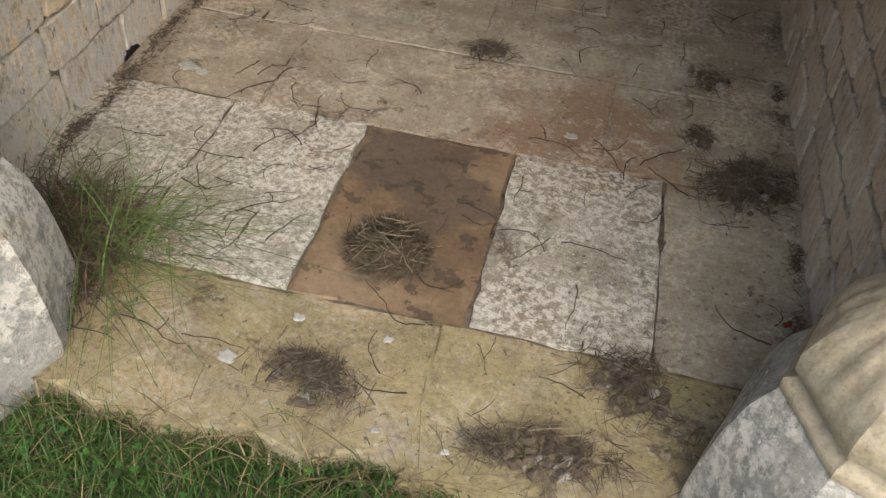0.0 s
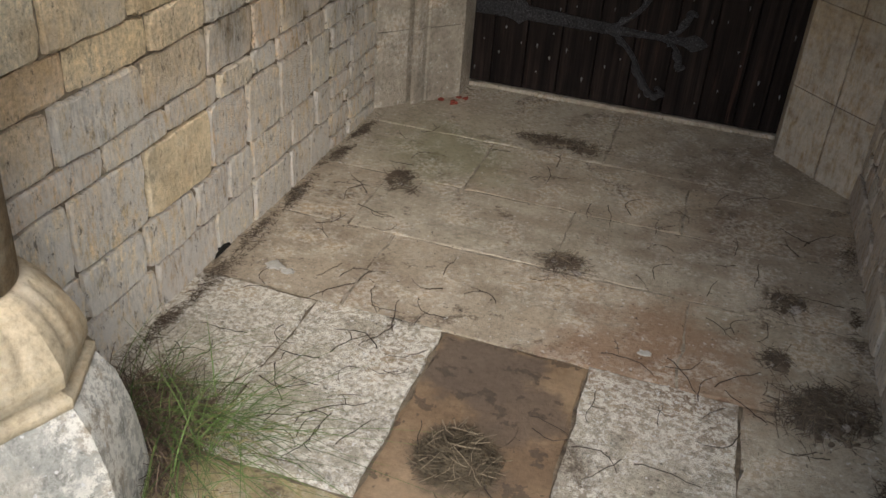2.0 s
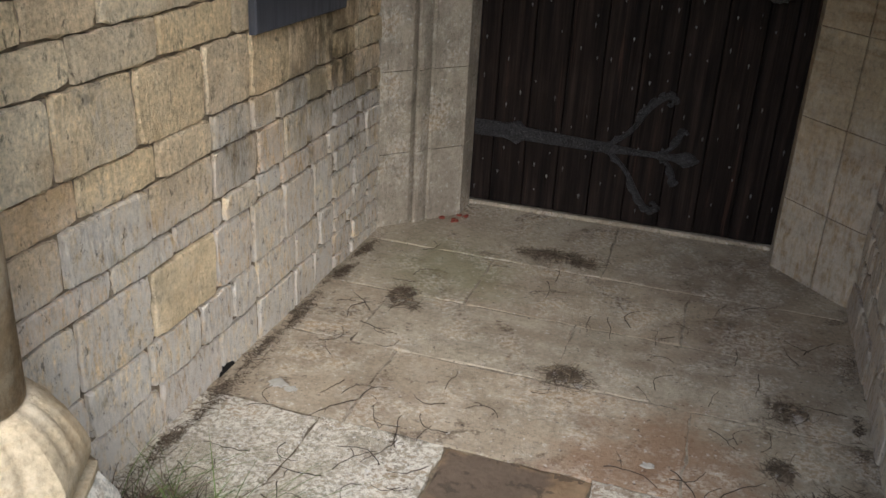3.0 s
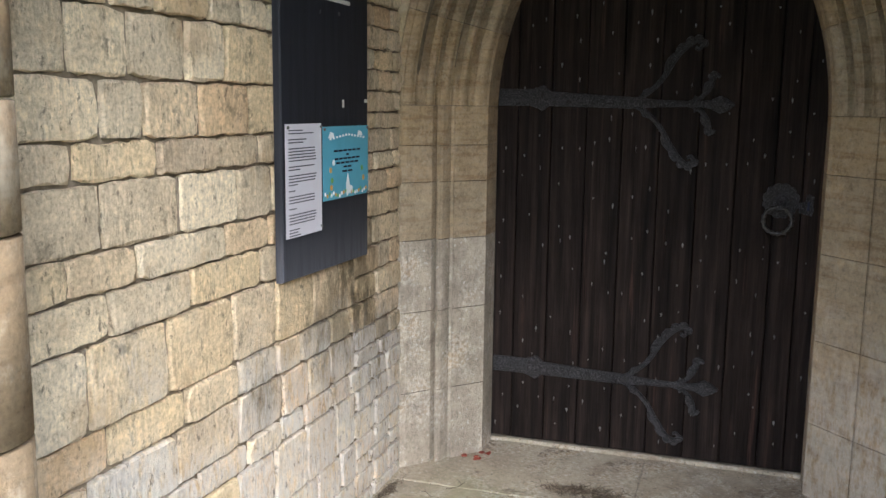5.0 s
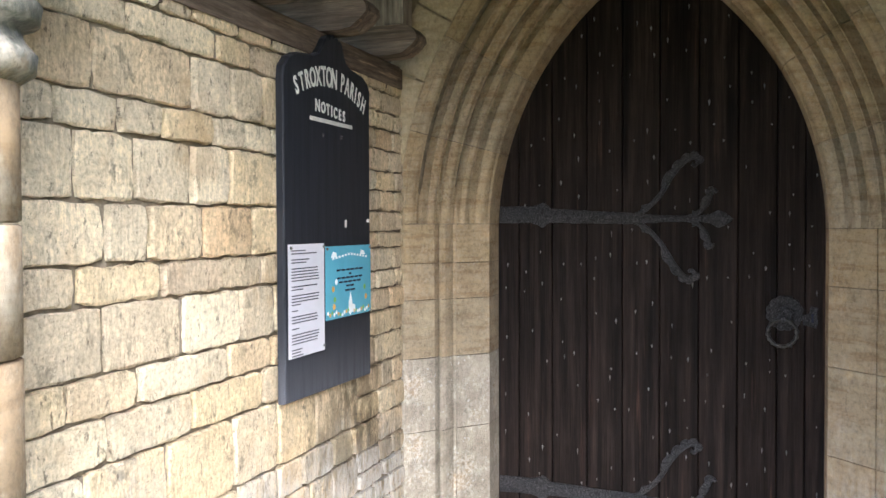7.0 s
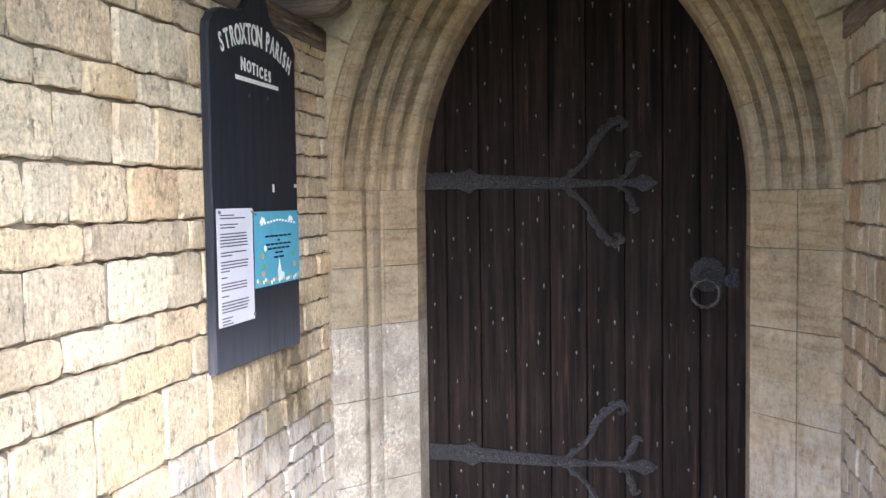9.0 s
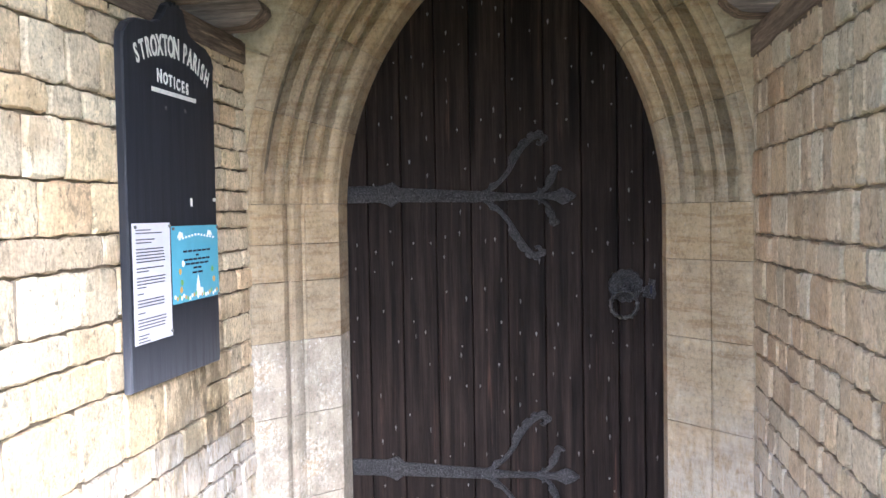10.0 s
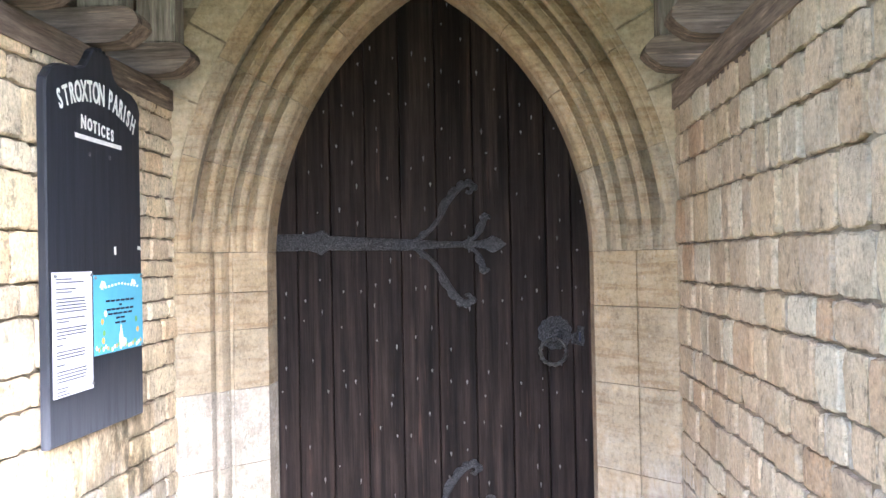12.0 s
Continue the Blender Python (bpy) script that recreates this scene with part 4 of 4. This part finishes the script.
# Greenish capital stone, darkened further to hold the shade it stands in.
M_CAP = stone_material("capital_stone_shaded", [(0.10, 0.098, 0.078), (0.13, 0.122, 0.096)], 0, 0, 0.4, lichen=0.12, grain=0.4)
column(-0.15, -2.41, "tan stone porch column on a lichen-crusted plinth")
column(1.41, -2.41, "tan stone porch column on a grey lichen-spotted plinth")

# ---- notice board ----
BX = -0.232
FACE_X = -0.211
board = thing("notice_board", (BX, -1.05, 0.85), "dark painted wooden notice board with a shaped top on the wall", "notice board")


def board_outline():
    yl, yr, zb, zs = -1.322, -0.768, 0.858, 1.690
    ym = (yl + yr) / 2
    pts = [(yl, zb), (yr, zb - 0.006), (yr, zs)]
    half = [(0.278, 1.722), (0.255, 1.750), (0.215, 1.768), (0.165, 1.774), (0.122, 1.778), (0.090, 1.790), (0.070, 1.812), (0.055, 1.836), (0.042, 1.846), (0.032, 1.840), (0.022, 1.854), (0.010, 1.846), (0.0, 1.856)]
    tip = 0.03
    pts += [(ym + a + tip * (z - zs) / 0.16, z) for a, z in half]
    pts += [(ym - a + tip * (z - zs) / 0.16, z) for a, z in reversed(half[:-1])]
    pts.append((yl, zs))
    return pts


part("panel", prism_bm(board_outline(), "x", BX, FACE_X, 0.004), M_BOARD, board)


def letter_mesh(ch, size):
    cu = bpy.data.curves.new("letter", "FONT")
    cu.body, cu.size, cu.align_x, cu.align_y = ch, size, "CENTER", "CENTER"
    cu.extrude, cu.offset, cu.resolution_u = 0.0006, 0.0014, 3
    tmp = bpy.data.objects.new("letter", cu)
    scene.collection.objects.link(tmp)
    me = bpy.data.meshes.new_from_object(tmp.evaluated_get(bpy.context.evaluated_depsgraph_get()))
    bpy.data.objects.remove(tmp)
    bpy.data.curves.remove(cu)
    return me


def put_letter(ch, y, z, size, turn, wide=1.0):
    me = letter_mesh(ch, size)
    basis = Matrix(((0, 0, 1, FACE_X + 0.0008), (1, 0, 0, y), (0, 1, 0, z), (0, 0, 0, 1))) @ Matrix.Rotation(turn, 4, "Z") @ Matrix.Diagonal((wide, 1, 1, 1))
    me.transform(basis)
    me.materials.clear()
    me.materials.append(M_LETTER)
    part_mesh("letter", me, board, "hand-painted white letter")


def board_writing():
    text = "STROXTON PARISH"
    ym, zm, rad = -1.035, 1.728, 0.50
    adv = {" ": 0.6, "I": 0.55}
    wid = [adv.get(c, 1.0) for c in text]
    total = sum(wid)
    span = 0.96
    pos = 0.0
    for c, w in zip(text, wid):
        f = (pos + w / 2) / total - 0.5
        pos += w
        if c == " ":
            continue
        ang = f * span
        big = 0.080 - 0.028 * abs(f)
        put_letter(c, ym + rad * math.sin(ang), zm - rad * (1 - math.cos(ang)), big, -ang, 0.62)
    for i, c in enumerate("NOTICES"):
        put_letter(c, -1.128 + (0.0, 0.035, 0.065, 0.089, 0.113, 0.143, 0.170)[i], 1.642 - 0.002 * i, 0.042 if i else 0.047, 0, 0.82)
    part("rule", box_bm(FACE_X - 0.001, FACE_X + 0.0012, -1.175, -0.90, 1.600, 1.611), M_LETTER, board, "white painted rule")
    for y, z, a, b2 in ((-1.10, 1.560, 0.012, 0.010), (-0.98, 1.565, 0.012, 0.010), (-0.955, 1.31, 0.012, 0.022), (-0.795, 1.325, 0.02, 0.01)):
        part("mark", box_bm(FACE_X - 0.001, FACE_X + 0.001, y, y + a, z, z + b2), M_LETTER if z < 1.5 else M_IRON, board, "old pin mark")


board_writing()


def sheet_mesh(y0, y1, z0, z1, lift, curl):
    bm = bmesh.new()
    n = 8
    rows = []
    for layer in (0.0, -0.0006):
        grid = []
        for j in range(n + 1):
            row = []
            for i in range(n + 1):
                u, v = i / n, j / n
                x = FACE_X + lift + layer + curl * (u * (1 - v)) ** 2 + curl * 0.3 * math.sin(u * 5 + v * 3)
                row.append(bm.verts.new((x, y0 + (y1 - y0) * u, z0 + (z1 - z0) * v)))
            grid.append(row)
        rows.append(grid)
    for g in rows:
        for j in range(n):
            for i in range(n):
                bm.faces.new((g[j][i], g[j][i + 1], g[j + 1][i + 1], g[j + 1][i]))
    a, b2 = rows
    rim = [(0, i) for i in range(n)] + [(j, n) for j in range(n)] + [(n, i) for i in range(n, 0, -1)] + [(j, 0) for j in range(n, 0, -1)]
    for p, q in zip(rim, rim[1:] + rim[:1]):
        bm.faces.new((a[p[0]][p[1]], a[q[0]][q[1]], b2[q[0]][q[1]], b2[p[0]][p[1]]))
    bmesh.ops.recalc_face_normals(bm, faces=bm.faces[:])
    return bm


def papers():
    lift = 0.004
    t = thing("notice_sheet", (FACE_X, -1.21, 0.97), "white typed notice sheet pinned to the dark board", "notice")
    part("paper", sheet_mesh(-1.310, -1.102, 0.972, 1.267, lift, 0.0010), M_PAPER, t)
    def bars(y0, y1, z, h, mat, name="text_line", parent=t):
        part(name, box_bm(FACE_X + lift + 0.0010, FACE_X + lift + 0.0016, y0, y1, z - h, z), mat, parent)
    z = 1.252
    rows = [(1, .5), (1, .9), (0, 0), (1, .6), (1, .5), (0, 0)] + [(1, .95)] * 5 + [(0, 0), (1, .93), (1, .4), (0, 0)] + [(1, .95)] * 3 + [(1, .3), (0, 0)] + [(1, .2), (0, 0)] + [(1, .9)] * 3 + [(0, 0), (1, .25), (0, 0)] + [(1, .92)] * 4 + [(0, 0), (1, .35), (1, .3), (1, .4)]
    for on, w in rows:
        if on:
            bars(-1.294, -1.294 + 0.170 * w * RND.uniform(0.92, 1), z, 0.0030, M_INK)
        z -= 0.0078
    p = thing("poster", (FACE_X, -0.93, 1.05), "pale blue poster with white church and flowers pinned on board", "poster")
    part("paper", sheet_mesh(-1.094, -0.776, 1.050, 1.257, lift, 0.0004), M_BLUE, p)
    for k, (c, w) in enumerate(((1.190, 0.19), (1.178, 0.02), (1.167, 0.18), (1.155, 0.16), (1.143, 0.06), (1.130, 0.075))):
        n = max(1, int(w / 0.03))
        for i in range(n):
            a = -0.929 - w / 2 + w * i / n
            bars(a, a + w / n * 0.82, c, 0.0055, M_INK_DARK, "text_bar", p)
    for i in range(12):
        a = -1.051 + 0.021 * i
        bars(a, a + 0.012, 1.236 - 0.002 * abs(i - 5.5), 0.006, M_WHITE, "heading_mark", p)
    x = FACE_X + lift + 0.0010
    def flat(name, pts, mat):
        part(name, prism_bm(pts, "x", x, x + 0.0006), mat, p)
    flat("church_tower", [(-0.941, 1.06), (-0.917, 1.06), (-0.917, 1.09), (-0.929, 1.122), (-0.941, 1.09)], M_WHITE)
    flat("church_nave", [(-0.917, 1.06), (-0.896, 1.06), (-0.896, 1.08), (-0.917, 1.085)], M_WHITE)
    flat("cloud", [(-1.061, 1.225), (-1.021, 1.225), (-1.026, 1.238), (-1.046, 1.242)], M_WHITE)
    flat("cloud", [(-0.861, 1.228), (-0.821, 1.228), (-0.831, 1.24), (-0.851, 1.243)], M_WHITE)
    for i in range(22):
        a = -1.081 + 0.0136 * i
        zz = 1.058 + RND.uniform(0, 0.012)
        mat = (M_WHITE, M_ORANGE, M_GREEN, M_WHITE)[i % 4]
        flat("flower", [(a + 0.006 * math.cos(q * math.pi / 3), zz + 0.006 * math.sin(q * math.pi / 3)) for q in range(6)], mat)
    for a, zz, mat in ((-1.046, 1.135, M_ORANGE), (-1.036, 1.105, M_GREEN), (-1.041, 1.085, M_ORANGE), (-0.826, 1.13, M_GREEN), (-0.816, 1.10, M_ORANGE), (-1.026, 1.155, M_WHITE)):
        flat("flower", [(a + 0.009 * math.cos(q * math.pi / 3), zz + 0.009 * math.sin(q * math.pi / 3)) for q in range(6)], mat)
    for ow, y, z2 in ((t, -1.297, 1.258), (t, -1.107, 1.258), (t, -1.107, 0.985), (p, -1.085, 1.250), (p, -0.785, 1.250), (p, -0.785, 1.054)):
        bm = bmesh.new()
        bmesh.ops.create_uvsphere(bm, u_segments=8, v_segments=5, radius=0.0045, matrix=Matrix.Translation((FACE_X + lift + 0.002, y, z2)))
        part("drawing_pin", bm, M_NAIL, ow, "", True)


papers()

# ---- grass ----


def blades(name, count, pick, mat, length, width, droop, seg, label, category, fan=0.0):
    rs = np.random.RandomState(5 + count)
    verts, faces = [], []
    for _ in range(count):
        x, y, z = pick(rs)
        l = length[0] + (length[1] - length[0]) * rs.rand() ** 1.5
        w = width * (0.6 + 0.7 * rs.rand())
        a = rs.normal(-0.15, fan) if fan else rs.rand() * 2 * math.pi
        lean = droop * (0.2 + rs.rand())
        dx, dy = math.cos(a), math.sin(a)
        px, py = -dy, dx
        k0 = len(verts)
        for s in range(seg + 1):
            f = s / seg
            out = lean * l * f ** 1.6
            zz = max(z if f < 0.2 or not fan else 0.008 + 0.004 * fan, z + l * f * (1 - 0.42 * lean * f))
            ww = w * (1 - f) ** 0.7 + 0.0002
            for sg in (-1, 1):
                verts.append((x + dx * out + px * ww * sg, y + dy * out + py * ww * sg, zz))
        for s in range(seg):
            b2 = k0 + 2 * s
            faces.append((b2, b2 + 1, b2 + 3, b2 + 2))
    ob = new(name, mesh_of(name, verts, faces, mat))
    return tagged(ob, label, category, kind="stuff")


def lawn_spot(rs):
    while True:
        x, y = -1.3 + 3.4 * rs.rand(), -3.3 + 0.95 * rs.rand()
        edge = -2.435 + 0.05 * noise.noise(Vector((x * 5, 1.0, 0))) + 0.03 * noise.noise(Vector((x * 17, 4.0, 0))) - (0.07 if x > 0.85 else 0)
        if y < edge + 0.06 * rs.rand() ** 2 and math.hypot(x + 0.15, y + 2.41) > 0.262 and math.hypot(x - 1.41, y + 2.41) > 0.262:
            return x, y, -0.05


def clump_spot(rs):
    while True:
        x = -0.24 + rs.rand() * 0.40
        y = -2.44 + rs.rand() * 0.42
        c = math.hypot((x + 0.02) / 0.20, (y + 2.19) / 0.21)
        if c < 1 and rs.rand() > c * 0.8 and math.hypot(x + 0.15, y + 2.41) > 0.27:
            return x, y, -0.01


blades("grass", 48000, lawn_spot, M_GRASS, (0.025, 0.085), 0.0013, 1.2, 3, "short mown green lawn grass with clover and dead blades", "grass")
blades("long_grass", 230, clump_spot, M_LONG, (0.09, 0.27), 0.0013, 2.0, 6, "tuft of long arching grass growing between plinth and wall", "grass tuft", 1.0)


def clover():
    rs = np.random.RandomState(3)
    verts, faces = [], []
    for _ in range(600):
        x, y, z = lawn_spot(rs)
        h = -0.05 + 0.02 + 0.03 * rs.rand()
        a0 = rs.rand() * 6.28
        for k in range(3):
            a = a0 + k * 2.094
            r = 0.0028 + 0.002 * rs.rand()
            c = (x + r * math.cos(a), y + r * math.sin(a), h + 0.002 * rs.rand())
            b2 = len(verts)
            for q in range(6):
                verts.append((c[0] + r * math.cos(q * 1.047), c[1] + r * math.sin(q * 1.047), c[2] + 0.002 * (q % 2)))
            faces.append(tuple(range(b2, b2 + 6)))
    ob = new("clover", mesh_of("clover", verts, faces, M_CLOVER))
    tagged(ob, "low green clover leaves scattered in the lawn", "clover", kind="stuff")


clover()
blades("dead_grass", 3500, lawn_spot, M_THATCH, (0.03, 0.08), 0.0012, 1.8, 3, "brown dead grass blades matted in the lawn", "dead grass")

# ---- brown litter under the tuft ----


def thatch_spot(rs):
    x, y, z = clump_spot(rs)
    return x * 0.8 - 0.03, y, 0.0


# ---- dry stems at the lawn's edge ----


def edge_spot(rs):
    x = -0.05 + 1.25 * rs.rand()
    return x, -2.47 - 0.05 * rs.rand(), -0.03


blades("thatch", 900, thatch_spot, M_THATCH, (0.03, 0.12), 0.0012, 2.2, 3, "brown dead thatch under the grass tuft", "dead grass")
blades("dry_stems", 260, edge_spot, M_DRY, (0.03, 0.12), 0.0013, 1.6, 3, "pale dry grass stems along the front slab", "dry grass")

# ---- litter on the paving ----


def strand(verts, faces, pts, r):
    k0 = len(verts)
    n = len(pts)
    for i, p in enumerate(pts):
        d = (Vector(pts[min(i + 1, n - 1)]) - Vector(pts[max(i - 1, 0)])).normalized()
        s = d.cross(Vector((0, 0, 1)))
        s = s.normalized() if s.length > 1e-4 else Vector((1, 0, 0))
        u = s.cross(d)
        rr = r * (1 - 0.5 * i / n)
        for a in (0, 2.094, 4.189):
            verts.append(tuple(Vector(p) + s * rr * math.cos(a) + u * rr * math.sin(a)))
    for i in range(n - 1):
        for j in range(3):
            a, b2 = k0 + 3 * i + j, k0 + 3 * i + (j + 1) % 3
            faces.append((a, b2, b2 + 3, a + 3))


def twig_meshes():
    out = []
    for k in range(10):
        verts, faces = [], []
        ang, p = 0.0, Vector((-0.045, 0, 0.003))
        pts = [p.copy()]
        bend = RND.uniform(-0.14, 0.14)
        for i in range(9):
            ang += bend + RND.uniform(-0.30, 0.30)
            p += Vector((math.cos(ang), math.sin(ang), 0)) * RND.uniform(0.009, 0.015)
            p.z = 0.003 + 0.003 * abs(math.sin(i * 1.3 + k))
            pts.append(p.copy())
        strand(verts, faces, pts, 0.0014)
        if k % 3 == 0:
            q = pts[5]
            strand(verts, faces, [q, q + Vector((0.008, 0.010, 0.002)), q + Vector((0.012, 0.022, 0.001))], 0.0011)
        out.append(mesh_of("twig", verts, faces, M_TWIG))
    return out


def litter():
    meshes = twig_meshes()
    spots = [(0.24, -1.96), (0.29, -1.89), (0.16, -2.01), (0.36, -1.81), (0.22, -1.73), (0.30, -1.67), (0.14, -1.84), (0.27, -2.06), (0.34, -2.0), (0.19, -1.91), (0.38, -1.73), (0.24, -1.81), (0.12, -1.96), (0.13, -2.09), (0.20, -2.03), (0.26, -1.93)]
    while len(spots) < 140:
        x, y = RND.uniform(-0.12, 1.36), RND.uniform(-2.40, -0.45)
        if RND.random() < 0.25 + 0.75 * (-y / 2.4) ** 2:
            spots.append((x, y))
    for x, y in spots:
        t = new("twig", RND.choice(meshes))
        t.matrix_world = pose(x, y, 0.002 if not (0.42 < x < 0.75 and -2.14 < y < -1.60) else -0.003, 0, 0, RND.uniform(0, 360)) @ Matrix.Diagonal((*[RND.uniform(0.6, 1.35)] * 2, 1, 1))
        tagged(t, "thin curled dark brown twig lying on the paving", "twig", "scattered twigs")


litter()


def pile(x, y, rx, ry, h, count, mat, name, label, base=0.0, length=(0.02, 0.07), nest=False):
    verts, faces = [], []
    cores = [(RND.gauss(0, 0.45), RND.gauss(0, 0.45), RND.uniform(0.18, 0.5)) for _ in range(7)]
    for _ in range(count):
        if nest:
            a, r = RND.uniform(0, 6.283), math.sqrt(RND.random())
            ox, oy = r * math.cos(a), r * math.sin(a)
        else:
            kx, ky, ks = RND.choice(cores)
            ox, oy = kx + RND.gauss(0, ks), ky + RND.gauss(0, ks)
            a, r = math.atan2(oy, ox), min(1.0, math.hypot(ox, oy))
        cx, cy = min(XR - 0.01, x + rx * ox), y + ry * oy
        cz = base + h * (1 - r * r) * RND.random() + 0.003
        th = a + 1.57 + RND.uniform(-0.8, 0.8) if nest else RND.uniform(0, 6.283)
        l = RND.uniform(*length)
        tilt = RND.uniform(-0.35, 0.35)
        c = RND.uniform(-12, 12)
        pts = []
        for i in range(5):
            s = (i / 4 - 0.5) * l
            q = th + c * s
            pts.append((min(XR - 0.004, cx + s * math.cos(q)), cy + s * math.sin(q), max(base + 0.002, cz + s * tilt)))
        strand(verts, faces, pts, RND.uniform(0.0006, 0.0013) if nest else RND.uniform(0.0005, 0.0012))
    ob = new(name, mesh_of(name, verts, faces, mat))
    return tagged(ob, label, "debris")


def clods(x, y, rx, ry, h, count, base=0.0):
    bm = bmesh.new()
    for _ in range(count):
        a, r = RND.uniform(0, 6.283), math.sqrt(RND.random())
        s = RND.uniform(0.004, 0.012)
        bmesh.ops.create_icosphere(bm, subdivisions=2, radius=s, matrix=Matrix.Translation((x + rx * r * math.cos(a), y + ry * r * math.sin(a), base + s * 0.3 + h * 0.4 * (1 - r))) @ Matrix.Diagonal((1, 1, 0.6, 1)))
    for v in bm.verts:
        v.co += Vector((1, 1, 0.7)) * 0.006 * noise.noise(v.co * 90)
    return bm


def strands_of(x, y, r0, h, count):
    verts, faces = [], []
    for _ in range(count):
        a, r = RND.uniform(0, 6.283), math.sqrt(RND.random())
        c = Vector((x + r0 * r * math.cos(a), y + r0 * r * math.sin(a), h * (1 - r * r) + 0.004))
        th, l = RND.uniform(0, 6.283), RND.uniform(0.03, 0.07)
        d = Vector((math.cos(th), math.sin(th), RND.uniform(-0.2, 0.2))) * l / 2
        b2 = Vector((-d.y, d.x, 0)) * RND.uniform(-0.3, 0.3)
        strand(verts, faces, [c - d, c + b2, c + d], RND.uniform(0.0006, 0.0012))
    bm = bmesh.new()
    vs = [bm.verts.new(v) for v in verts]
    for f in faces:
        bm.faces.new([vs[i] for i in f])
    return bm


def nests():
    nest = pile(0.565, -1.995, 0.082, 0.080, 0.058, 1100, M_STRAW, "fallen_nest", "round fallen bird nest of dry grass on the brown slab", -0.004, (0.03, 0.08), True)
    straw = part("straw", strands_of(0.565, -1.995, 0.084, 0.062, 46), M_STRAW_PALE, nest, "pale dry straw")
    straw["kind"] = "stuff"
    part("mossy_core", clods(0.565, -1.995, 0.06, 0.06, 0.02, 26), M_MOSS, nest, "dark mossy filling")
    for x, y, rx, ry, n, b2 in ((0.52, -2.35, 0.12, 0.07, 260, 0), (1.07, -2.21, 0.085, 0.09, 240, 0), (0.93, -2.40, 0.10, 0.06, 240, 0), (1.29, -1.57, 0.10, 0.115, 620, 0), (1.17, -1.41, 0.035, 0.045, 80, 0),
                                (0.61, -1.18, 0.055, 0.05, 120, 0), (0.04, -0.89, 0.05, 0.06, 150, 0), (0.43, -0.40, 0.10, 0.04, 220, 0), (1.20, -1.13, 0.05, 0.05, 60, 0), (0.53, -0.43, 0.06, 0.03, 90, 0)):
        ob = pile(x, y, rx, ry, 0.024, int(n * 1.2), M_MOSS, "nest_debris", "dark clump of moss and dry stems fallen on the paving", 0.0)
        part("straw", strands_of(x, y, rx, 0.02, max(6, n // 12)), M_STRAW_PALE, ob, "pale dry straw")
        part("moss_clod", clods(x, y, rx * 0.8, ry * 0.8, 0.028, 12 + n // 12), M_MOSS, ob, "crumbled dark moss")
        if y < -1.0:
            part("feather_tuft", clods(x + rx * 0.2, y + ry * 0.1, rx * 0.8, ry * 0.8, 0.014, 9), M_DOWN, ob, "pale downy scrap")
    for x, y, r in ((0.458, -2.218, 0.012), (0.628, -2.224, 0.009), (0.871, -1.49, 0.016), (1.017, -1.751, 0.007), (-0.08, -1.50, 0.028), (-0.04, -1.51, 0.018), (0.96, -1.73, 0.007), (0.78, -2.43, 0.008), (0.66, -2.42, 0.008), (0.37, -2.34, 0.016), (1.06, -1.98, 0.007), (0.66, -1.21, 0.012), (1.21, -1.12, 0.018), (0.06, -0.92, 0.016)):
        bm = bmesh.new()
        n = 14
        vs = [bm.verts.new((x + r * (1 + 0.75 * noise.noise(Vector((i * 0.9, x * 55, 2)))) * math.cos(2 * math.pi * i / n), y + r * 0.8 * (1 + 0.75 * noise.noise(Vector((i * 0.9, x * 55, 2)))) * math.sin(2 * math.pi * i / n), 0.001)) for i in range(n)]
        top = [bm.verts.new(((v.co.x - x) * 0.7 + x, (v.co.y - y) * 0.7 + y, 0.003)) for v in vs]
        for i in range(n):
            bm.faces.new((vs[i], vs[(i + 1) % n], top[(i + 1) % n], top[i]))
        bm.faces.new(top)
        ob = part("dropping", bm, M_DROP, None)
        tagged(ob, "dried whitish bird dropping on the paving", "dropping", "droppings")
    for y in (-0.62, -0.86, -1.12, -1.36, -1.62, -1.86):
        pile(-0.20, y, 0.022, 0.11, 0.014, 230, M_MOSS, "wall_foot_litter", "line of brown leaf litter along the wall foot", 0.0, (0.008, 0.03))
    for y in (-0.8, -1.15, -1.8, -2.0):
        pile(1.372, y, 0.014, 0.09, 0.012, 90, M_MOSS, "wall_foot_litter", "line of brown leaf litter along the wall foot", 0.0, (0.008, 0.03))
    for x, y, s in ((0.02, -0.16, 0.02), (-0.05, -0.20, 0.014), (0.0, -0.22, 0.012), (1.36, -1.98, 0.02)):
        bm = clods(x, y, 0.02, 0.015, 0.01, 3)
        ob = part("red_fragment", bm, M_RED, None)
        tagged(ob, "small red-brown leaf scrap on the paving", "scrap", "red scraps")


nests()

# A thin near-black solid stands in for the shaded hollow of the slot.
part("drain_slot", prism_bm([(-1.53, 0.0), (-1.45, 0.0), (-1.46, 0.012), (-1.49, 0.020), (-1.525, 0.010)], "x", XL - 0.01, XL + 0.006, 0.002), M_SLOT_DARK, wall_w, "drain slot at the wall foot, its dark hollow painted black")

# ---- pieces of the setting ----
floor_slabs()
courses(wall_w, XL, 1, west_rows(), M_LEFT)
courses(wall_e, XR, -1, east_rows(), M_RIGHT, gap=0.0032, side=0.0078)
gable_stones()
